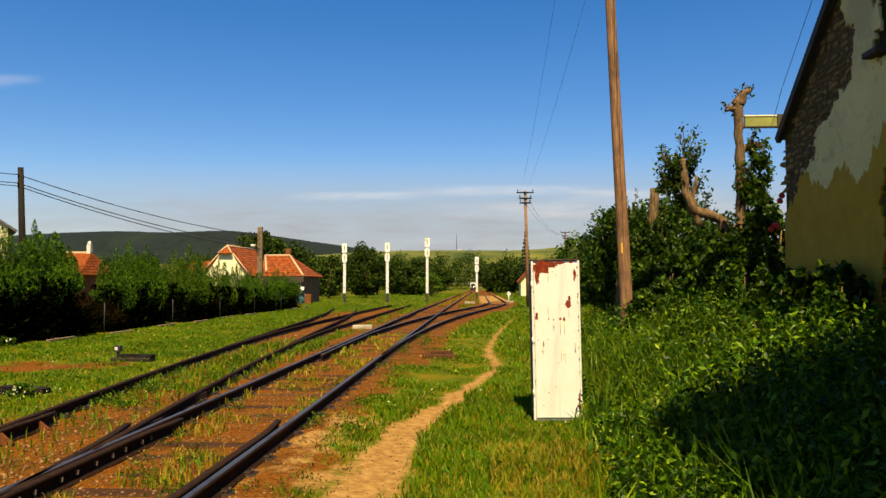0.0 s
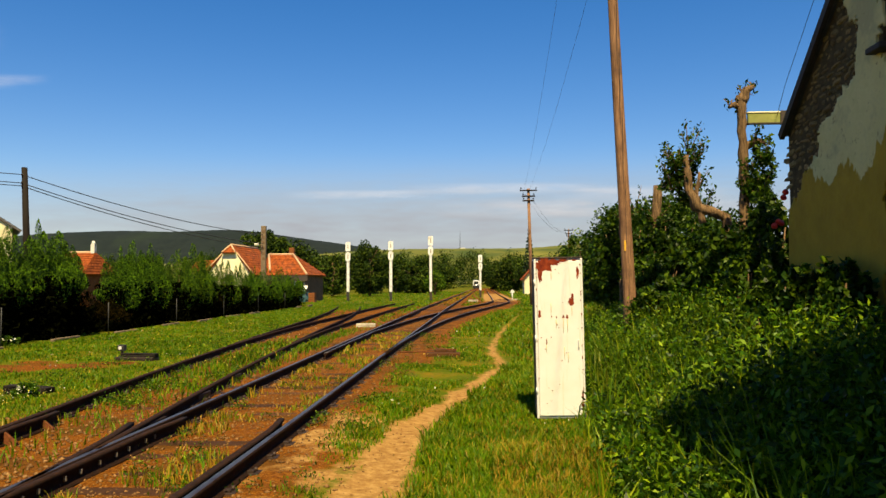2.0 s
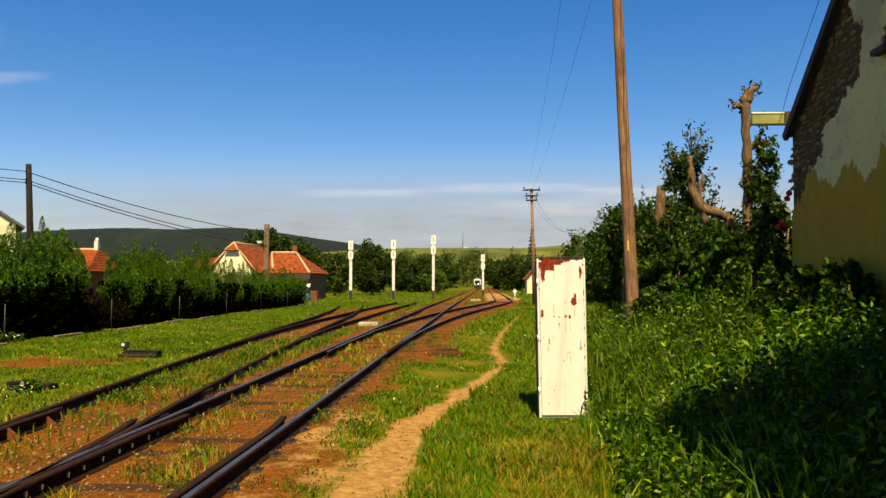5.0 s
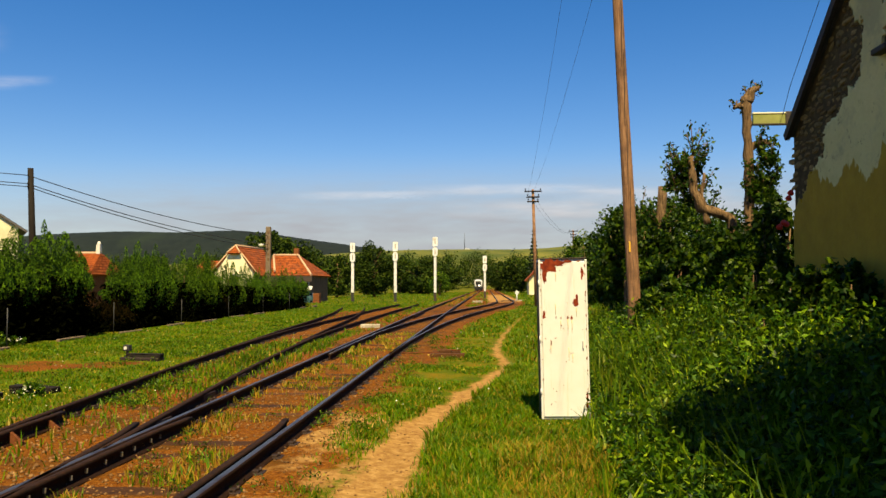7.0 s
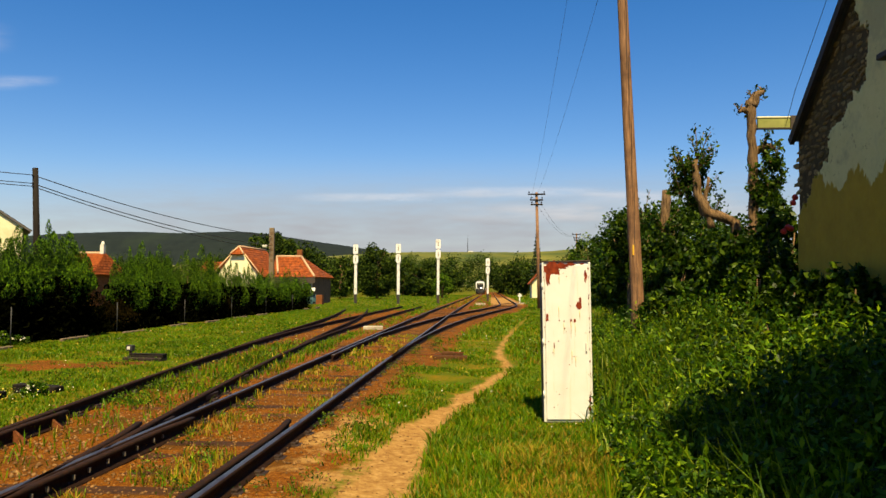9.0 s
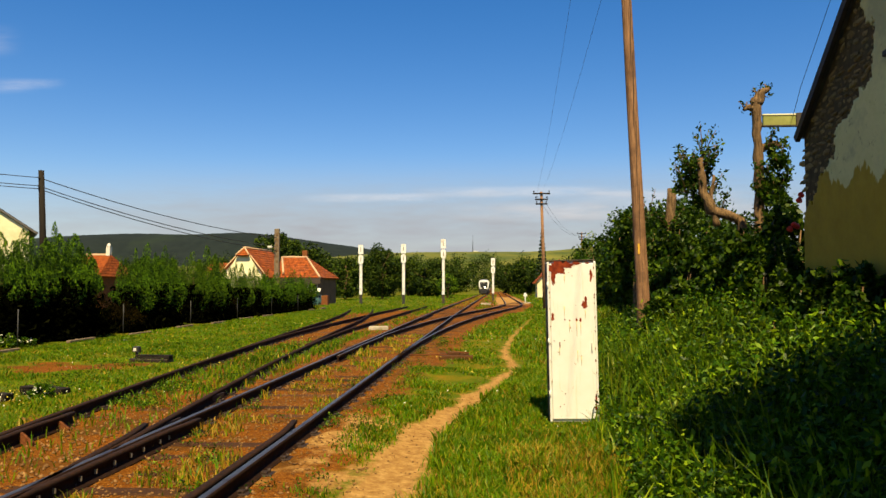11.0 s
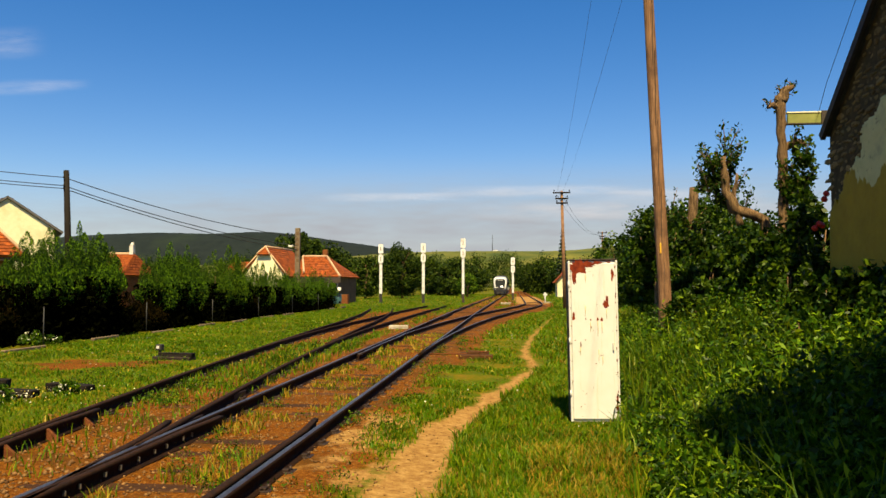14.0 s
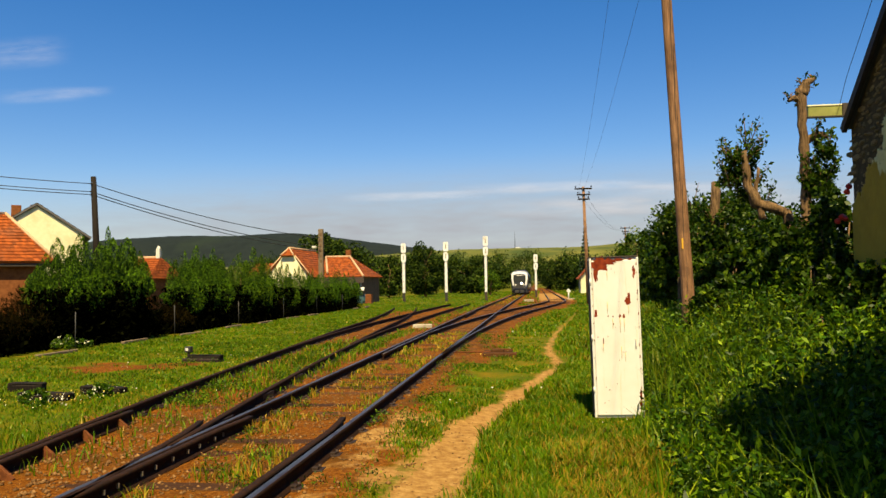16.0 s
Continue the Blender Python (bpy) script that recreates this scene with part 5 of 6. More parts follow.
# ---- hedge ----
def hedge_bush(x, y, h, w, seed, n=5200, mat=None, label="dense green conifer hedge bush with dead twigs coloured shade-dark at its base", leaf=0.076, skirt=(0.08, 0.45)):
    rng = np.random.default_rng(seed)
    b = thing("hedge_bush", label, "bush", "hedge bushes", pose(x, y, 0))
    part("stem", tube([(0, 0, -0.1), (0.03, 0, h * 0.35), (0, 0, h * 0.62)], [0.09, 0.06, 0.02], 7), BARK, b)
    # upright feathery plumes that lean out over a narrow, twiggy foot
    plumes = 36
    a, r = rng.uniform(0, 6.28, plumes), np.sqrt(rng.uniform(0.05, 1, plumes)) * w * 0.42
    tops = h * (1 - 0.46 * (r / (w * 0.42)) ** 2.0) * rng.uniform(0.84, 1.0, plumes)
    tops[0], r[0] = h * 0.98, 0.05
    low = h * rng.uniform(*skirt, plumes)
    stout = rng.uniform(0.18, 0.32, plumes)
    pick = rng.integers(0, plumes, n)
    u = rng.uniform(0, 1, n) ** 0.85
    shape = np.minimum(1, u * 3 + 0.45) * (1 - u) ** 0.7 + 0.04
    turn = rng.uniform(0, 6.28, n)
    out = np.sqrt(rng.uniform(0.25, 1, n)) * stout[pick] * shape * 1.5
    spread = 0.75 + 0.35 * np.sin(np.minimum(1, u * 1.5) * 1.57)
    pts = np.stack([r[pick] * np.cos(a[pick]) * spread + out * np.cos(turn), r[pick] * np.sin(a[pick]) * spread + out * np.sin(turn), low[pick] + u * (tops[pick] - low[pick])], 1)
    foliage("crown", pts, leaf, mat or HEDGE, b, seed, upright=0.9, narrow=0.25)
    # dark foot twigs: shade beneath the plumes is put into their colour
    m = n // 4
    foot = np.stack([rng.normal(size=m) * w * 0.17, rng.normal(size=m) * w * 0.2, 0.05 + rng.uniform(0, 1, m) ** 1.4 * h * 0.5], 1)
    foliage("foot", foot, leaf * 2.6, SHADE_DARK_TWIG, b, seed + 1, upright=0.4, narrow=0.4)


# dead inner twigs, coloured near black to stand for the bush's own shade
SHADE_DARK_TWIG = leafy("shade_dark_dead_twigs", [(0.0, (0.0006, 0.0008, 0.0003)), (0.85, (0.002, 0.0024, 0.0006)), (1.0, (0.006, 0.007, 0.002))], gloss=1.0, patch=0.7, through=0.05)
BROWN_LEAF = leafy("browned_shrub_leaves", [(0.0, (0.003, 0.003, 0.001)), (0.7, (0.009, 0.007, 0.002)), (1.0, (0.03, 0.02, 0.005))], gloss=1.0, patch=0.7)


def build_hedge():
    rows = [(-14.2, 20.9, 3.35, 2.0), (-14.4, 22.1, 3.55, 1.8), (-14.0, 23.2, 3.85, 1.9), (-14.0, 24.4, 3.55, 1.7), (-14.0, 28.5, 3.25, 1.7), (-14.0, 29.8, 3.55, 1.8), (-14.0, 31.2, 3.5, 1.7)]
    for k, (x, y, h, w) in enumerate(rows):
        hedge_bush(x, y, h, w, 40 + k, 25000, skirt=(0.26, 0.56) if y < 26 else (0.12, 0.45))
    for k, (x, y, h, w) in enumerate([(-14.0, 34.3, 3.4, 1.6), (-13.9, 35.7, 3.75, 1.8), (-13.9, 37.0, 3.4, 1.6), (-13.9, 40.0, 3.1, 1.9)]):
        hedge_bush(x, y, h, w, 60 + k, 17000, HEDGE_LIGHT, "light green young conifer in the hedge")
    for k, (x, y, h, w) in enumerate([(-13.8, 42.6, 2.95, 1.9), (-13.8, 45.2, 2.8, 1.9), (-13.8, 47.8, 2.75, 2.0), (-13.8, 50.6, 2.95, 2.0), (-13.7, 53.6, 2.7, 2.0)]):
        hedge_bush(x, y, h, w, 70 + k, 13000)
    for k, (x, y, h, w) in enumerate([(-14.6, 26.6, 1.7, 1.9), (-15.0, 33.0, 1.9, 1.5), (-14.4, 16.4, 1.6, 2.0), (-14.6, 18.1, 1.7, 2.2), (-14.5, 19.6, 1.9, 1.6), (-13.8, 27.2, 1.3, 1.5), (-14.2, 38.6, 1.8, 1.6)]):
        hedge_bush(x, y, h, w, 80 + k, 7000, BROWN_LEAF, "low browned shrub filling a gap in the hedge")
    f = thing("garden_fence", "low concrete edging and thin posts along the hedge", "fence")
    y = 13.0
    while y < 57:
        if math.sin(y * 1.7) > 0.3:
            part("kerb", box((0.12, 1.7 + 0.2 * math.sin(y * 3), 0.12), (-12.85 + 0.05 * math.sin(y * 5), y, 0.02 + 0.02 * math.sin(y * 2.3)), 0.02, pose(0, 0, 0, 0, 0, 2 * math.sin(y * 7))), OLD_CONCRETE, f)
        if int(y / 1.95) % 3 == 0:
            part("post", tube([(-12.95, y + 0.95, -0.1), (-12.95, y + 0.95, 1.1)], 0.014, 7), WIRE, f)
        y += 1.95


# ---- trees and shrubs ----
def build_trees():
    tree("broad dark green tree behind the low house", (-32.5, 112, 0), 9.6, (4.6, 5), 8000, 0.45, FOREST, 101)
    tree("broad dark green tree behind the low house", (-28.6, 116, 0), 8.6, (3.6, 4), 6000, 0.45, FOREST, 102)
    tree("dense dark tree behind the white posts", (-16.2, 108, 0), 7.6, (3.3, 3), 8000, 0.36, FOREST, 103, lift=0.48)
    tree("low dark shrub tree beside the house", (-20.8, 104, 0), 5.6, (2.6, 3), 2600, 0.42, FOREST, 104, lift=0.45)
    tree("low dark shrub tree beside the house", (-24.5, 125, 0), 6.5, (3.4, 3), 2600, 0.45, FOREST, 105, lift=0.45)
    tree("low bright green bush beside the track", (-7.9, 125, -0.4), 4.2, (1.9, 3), 4200, 0.22, HEDGE_LIGHT, 106, lift=0.5)
    for k, (x, y, h, c) in enumerate([(-13, 150, 6.5, 4), (-19, 165, 8, 5), (-27, 170, 9, 5.5), (-37, 160, 9, 6), (6.5, 175, 8.2, 4.2), (11, 165, 7.0, 4), (4.8, 215, 9, 4.5), (15, 150, 6.5, 4), (-10.5, 190, 7.5, 4), (-16, 200, 9.5, 5), (-24, 215, 10, 6), (-33, 220, 10, 6), (3.0, 260, 10, 4.5), (9, 240, 10, 5), (20, 140, 7.5, 4.5), (25, 125, 7.5, 4)]):
        tree("distant rounded green tree beside the railway", (x, y, float(fall(y))), h, (c, c), 5200, 0.55, FOREST, 120 + k, lift=0.48, group="trees along the line")
    tree("slender feathery pale green young tree beside the shrubs", (7.6, 60, 0), 6.2, (1.3, 1), 1500, 0.17, REED, 140, lift=0.7, trunk=0.05, clumps=16)
    # spruce by the telegraph pole
    s = thing("spruce_tree", "slender dark spruce with a pointed top", "tree", at=pose(9.2, 150, 0))
    part("trunk", tube([(0, 0, -0.2), (0, 0, 12.4)], [0.22, 0.03], 8), BARK, s)
    rng = np.random.default_rng(9)
    u = rng.uniform(0, 1, 2600)
    layer = np.round(u * 16) / 16
    rad = 1.75 * (1 - layer) * np.sqrt(rng.uniform(0.05, 1, 2600)) + 0.05
    a = rng.uniform(0, 6.28, 2600)
    foliage("crown", np.stack([rad * np.cos(a), rad * np.sin(a), 1.5 + layer * 11 - 0.25 * rad + rng.normal(size=2600) * 0.1], 1), 0.4, SPRUCE, s, 9, narrow=0.4)
    # woods that close the valley
    rng = np.random.default_rng(33)
    pts = []
    for k in range(210):
        x = rng.uniform(-190, 120)
        y = rng.uniform(300, 430)
        if -10 < x < 6:
            y = rng.uniform(425, 450)
        h = (0.0415 * y) * rng.uniform(0.98, 1.2)
        pts.append(clump_points((x, y, h * 0.5), (rng.uniform(5, 8), rng.uniform(4, 6), h * 0.5), 560, rng, 26, 0.2))
    pts = np.concatenate(pts)
    pts[:, 2] = np.maximum(pts[:, 2], 0.3) - 1.3
    w = foliage("woods", pts, 0.9, FOREST, None, 34, kind="stuff")
    tagged(w, "belt of dark green deciduous woods across the valley", "woods")


def refine(line):
    out = []
    for a, b in zip(line, line[1:]):
        out += [Vector(a).lerp(Vector(b), k / 5) for k in range(5)]
    return out + [Vector(line[-1])]


def refine_r(radii):
    out = []
    for a, b in zip(radii, radii[1:]):
        out += [a + (b - a) * k / 5 for k in range(5)]
    return out + [radii[-1]]


def build_right_shrubs():
    def shrub(base, radii, n, seed, label, leaf=0.1, mat=None, clumps=46, stems=5):
        rng = np.random.default_rng(seed)
        z = float(ground_z(np.array(base[0]), np.array(base[1])))
        s = thing("shrub", label, "shrub", "shrubs on the bank", pose(base[0], base[1], z))
        rr = random.Random(seed)
        for k in range(stems):
            a, q = rr.uniform(0, 6.28), rr.uniform(0.3, 0.75)
            part("stem", tube([(0.1 * math.cos(a), 0.1 * math.sin(a), -0.1), (radii[0] * q * 0.5 * math.cos(a), radii[1] * q * 0.5 * math.sin(a), radii[2] * 0.9), (radii[0] * q * math.cos(a), radii[1] * q * math.sin(a), radii[2] * 1.6)], [0.03, 0.022, 0.008], 6), BARK, s)
        pts = clump_points((0, 0, radii[2]), radii, n, rng, clumps, 0.16)
        pts[:, 2] = np.maximum(pts[:, 2], 0.02)
        foliage("crown", pts, leaf, mat or SHRUB, s, seed, narrow=0.6)
    dark = "dense dark green wild shrub on the bank"
    for k, (b, r, n) in enumerate([((3.5, 18.8), (0.8, 1.0, 1.5), 5600), ((4.0, 9.7), (0.3, 0.5, 0.6), 2600), ((4.05, 8.8), (0.28, 0.5, 0.62), 2600), ((3.95, 10.5), (0.35, 0.45, 0.62), 2600), ((3.6, 9.9), (0.35, 0.5, 0.4), 2200), ((3.9, 20.8), (1.1, 1.2, 1.45), 5600), ((5.6, 24), (1.5, 1.5, 1.75), 5600), ((3.7, 15.6), (0.8, 0.8, 0.85), 4600),
                                   ((4.7, 14.6), (0.8, 0.8, 0.9), 4600), ((3.3, 13.4), (0.6, 0.6, 0.6), 3600), ((4.25, 12.6), (0.7, 0.5, 0.9), 5200), ((4.75, 12.6), (0.45, 0.5, 1.15), 3600), ((5.3, 17.2), (1.1, 1.1, 1.1), 4600), ((3.75, 16.5), (0.75, 0.6, 1.1), 4600),
                                   ((7.5, 27), (2, 2, 1.9), 4600), ((6.0, 32), (1.9, 2, 2.0), 4200), ((5.2, 40), (1.6, 2, 1.7), 3800), ((7.5, 46), (2.2, 2.5, 2.2), 3800), ((8.2, 60), (2.4, 3, 2.3), 3600), ((11, 75), (3, 3, 2.7), 3600), ((3.95, 11.5), (0.45, 0.4, 0.7), 2600)]):
        shrub(b, r, int(n * 1.4), 200 + k, dark, 0.085 + 0.002 * b[1])
    # pollarded trunks with cut heads
    def pollard(at, line, radii, label, sprouts, seed, limbs=()):
        p = thing("pollarded_tree", label, "tree", "pollarded trees", pose(*at))
        part("trunk", roughen(tube(refine(line), refine_r(radii), 14), 0.04), BARK, p)
        for l, r in limbs:
            part("limb", roughen(tube(refine(l), refine_r(r), 10), 0.035, 9), BARK, p)
        rng = np.random.default_rng(seed)
        rr = random.Random(seed)
        pts = []
        for c, rad, n in sprouts:
            for k in range(max(3, n // 45)):
                a = rr.uniform(0, 6.28)
                e = (c[0] + rad * rr.uniform(0.3, 0.85) * math.cos(a), c[1] + rad * 0.4 * math.sin(a), c[2] + rad * rr.uniform(-0.1, 1.5))
                part("twig", tube([c, ((c[0] + e[0]) / 2, (c[1] + e[1]) / 2, (c[2] + e[2]) / 2 + 0.03), e], [0.014, 0.009, 0.004], 5), BARK, p)
                pts.append(np.asarray(c) + (np.asarray(e) - np.asarray(c)) * rng.uniform(0.2, 1.05, (n // 10, 1)) + rng.normal(size=(n // 10, 3)) * 0.045)
        if pts:
            foliage("sprout", np.concatenate(pts), 0.085, SHRUB, p, seed, narrow=0.5, kind="stuff")
    pollard((4.41, 13.0, 0.7), [(0, 0, -0.2), (0.0, 0, 1.4), (0.03, 0, 2.6), (0.0, 0, 3.6), (0.02, 0, 4.2)], [0.12, 0.1, 0.085, 0.078, 0.09], "tall pollarded trunk with a knobbly cut head",
            [((0.02, 0, 4.25), 0.15, 40), ((0.2, 0, 4.3), 0.12, 40), ((-0.18, 0, 4.0), 0.13, 40), ((0.1, 0, 4.2), 0.18, 20), ((0.25, -0.05, 2.4), 0.45, 900), ((0.36, -0.05, 3.0), 0.32, 520), ((0.2, -0.05, 1.8), 0.5, 700), ((0.15, -0.1, 3.3), 0.25, 160)], 301,
            [([(0, 0, 4.1), (0.1, 0, 4.3), (0.24, 0, 4.36)], [0.1, 0.07, 0.03]), ([(0, 0, 4.0), (-0.12, 0, 4.05), (-0.2, 0, 4.0)], [0.06, 0.05, 0.03]), ([(0, 0, 3.3), (0.25, 0, 3.42), (0.4, 0, 3.4)], [0.07, 0.06, 0.04])])
    pollard((3.95, 13.4, 0.76), [(0.36, 0, 1.5), (0.3, 0, 2.1), (0.06, 0, 2.2), (-0.2, 0, 2.28), (-0.33, 0, 2.6), (-0.37, 0, 3.2)], [0.085, 0.085, 0.09, 0.085, 0.07, 0.045], "hooked pollard limb with leafy sprouts",
            [((-0.4, 0.22, 2.75), 0.42, 600), ((-0.4, 0.25, 2.4), 0.42, 420), ((0.0, 0.2, 2.2), 0.4, 300), ((-0.35, 0.1, 3.0), 0.5, 360), ((-0.5, 0.1, 2.9), 0.45, 260), ((-0.3, 0.1, 3.2), 0.45, 220), ((-0.6, 0.1, 2.6), 0.4, 330), ((-0.15, 0.15, 2.6), 0.4, 260)], 302, [([(0.36, 0, 1.6), (0.38, 0, 0.7), (0.4, 0, -0.2)], [0.1, 0.12, 0.14]), ([(-0.1, 0, 2.0), (-0.2, 0, 2.5), (-0.15, 0, 2.9)], [0.06, 0.045, 0.02])])
    pollard((3.95, 17.6, 0.7), [(0, 0, -0.2), (0.02, 0, 2.0), (0.1, 0, 3.25)], [0.15, 0.12, 0.1], "bare pollarded stump behind the shrubs", [((0.0, -0.1, 2.3), 0.5, 420)], 303)
    pollard((3.2, 17.2, 0.6), [(0, 0, -0.2), (0.02, 0, 2.0), (-0.02, 0, 3.2)], [0.14, 0.12, 0.11], "bare pollarded stump behind the shrubs", [((0.25, 0, 2.7), 0.5, 200), ((-0.1, -0.2, 2.5), 0.5, 420)], 304)
    # red roses by the house corner
    r = thing("rose_bush", "climbing rose with red blooms beside the house corner", "shrub", at=pose(4.2, 11.75, 0.7))
    rng = np.random.default_rng(8)
    foliage("leaves", clump_points((0, 0, 1.2), (0.35, 0.35, 1.2), 1500, rng, 30, 0.2), 0.1, SHRUB, r, 8)
    part("stem", tube([(0, 0, -0.1), (0.05, 0, 1.0), (0.0, 0, 2.0)], [0.03, 0.02, 0.008], 6), BARK, r)
    for k, (x, z) in enumerate([(0.16, 1.92), (0.1, 1.86), (0.24, 2.28), (0.2, 1.9), (0.27, 2.36)]):
        bm = bmesh.new()
        bmesh.ops.create_icosphere(bm, subdivisions=2, radius=0.045)
        for v in bm.verts:
            v.co = v.co * (1 + 0.35 * noise.noise(v.co * 30)) + Vector((x, -0.4, z))
        part("bloom", bm, PETAL, r, "red rose bloom")


# ---- weeds and grass ----
def build_weeds():
    rng = np.random.default_rng(51)
    n = 7800
    y = 4.2 + 15 * rng.uniform(0, 1, n) ** 1.5
    left = np.interp(y, [4, 6, 10, 14, 20], [0.95, 1.1, 1.42, 1.6, 1.9]) + 0.12 * wobble(y * 3, y)
    x = left + (5.0 - left) * rng.uniform(0, 1, n) ** 0.9
    keep = ~((x > GX - 0.1) & (y < GY1 + 0.1)) & ~((np.abs(x - 1.0) < 0.4) & (np.abs(y - 9.93) < 0.3))
    x, y = x[keep], y[keep]
    n = len(x)
    h = (0.28 + 0.42 * smooth01((x - left[keep]) / 1.5)) * rng.uniform(0.6, 1.35, n)
    h *= np.where((y > 10.4) & (y < 14.6) & (x > 1.9), 1.3, 1.0)
    z = ground_z(x, y)
    lean = rng.normal(size=(n, 2)) * 0.12 * h[:, None]
    leaves = []
    for k in range(15):
        u = 0.12 + 0.88 * (k + rng.uniform(0, 1, n)) / 15
        a = rng.uniform(0, 6.28, n)
        r = 0.085 * (1.15 - u) + 0.025
        leaves.append(np.stack([x + lean[:, 0] * u + r * np.cos(a), y + lean[:, 1] * u + r * np.sin(a), z + h * u], 1))
    v, f = leaf_arrays(np.concatenate(leaves), 0.08, rng, 0.25, 0.4)
    o = new("weeds", mesh_from("weeds", v, f, WEED))
    tagged(o, "rank nettles and leafy weeds on the bank", "weeds", kind="stuff")
    # their stems and long grass between them
    bv, bt = blades(x, y, h, rng, 0.25, 0.006)
    m = 8000
    y2 = 4.2 + 18 * rng.uniform(0, 1, m) ** 1.4
    l2 = np.interp(y2, [4, 6, 10, 14, 20], [0.75, 0.9, 1.2, 1.4, 1.6])
    x2 = l2 + (5.0 - l2) * rng.uniform(0, 1, m) ** 1.15
    k2 = ~((x2 > GX - 0.06) & (y2 < GY1 + 0.1)) & ~((np.abs(x2 - 1.0) < 0.36) & (np.abs(y2 - 9.93) < 0.27))
    x2, y2, l2 = x2[k2], y2[k2], l2[k2]
    h2 = np.where((y2 > 10.4) & (y2 < 14.6) & (x2 > 1.9), 1.25, 1.0) * (0.25 + 0.45 * smooth01((x2 - l2) / 1.2)) * rng.uniform(0.5, 1.4, len(x2))
    cv, ct = blades(x2, y2, h2, rng, 0.75, 0.008)
    o = new("long_grass", mesh_from("long_grass", np.concatenate([bv, cv]), np.concatenate([bt, ct + len(bv)]), RANK))
    tagged(o, "long arching grass among the weeds", "grass", kind="stuff")


def build_reeds():
    """Clumps of long pale blades that stand above the weeds."""
    rng = np.random.default_rng(55)
    vs, ts, base = [], [], 0
    for k in range(72):
        cy = 7.5 + 7.5 * rng.uniform() ** 0.8
        cx = np.interp(cy, [6, 10, 14], [1.25, 1.55, 1.9]) + abs(rng.normal()) * 0.75
        if cx > 4.2 or (abs(cx - 1.0) < 0.45 and abs(cy - 9.93) < 0.4):
            continue
        m = 16
        v, t = blades(cx + rng.normal(size=m) * 0.07, cy + rng.normal(size=m) * 0.07, rng.uniform(0.35, 0.85, m), rng, 0.55, 0.009)
        vs.append(v)
        ts.append(t + base)
        base += len(v)
    tagged(new("reed_grass", mesh_from("reed_grass", np.concatenate(vs), np.concatenate(ts), REED)), "tall pale green grass clumps on the bank", "grass", kind="stuff")




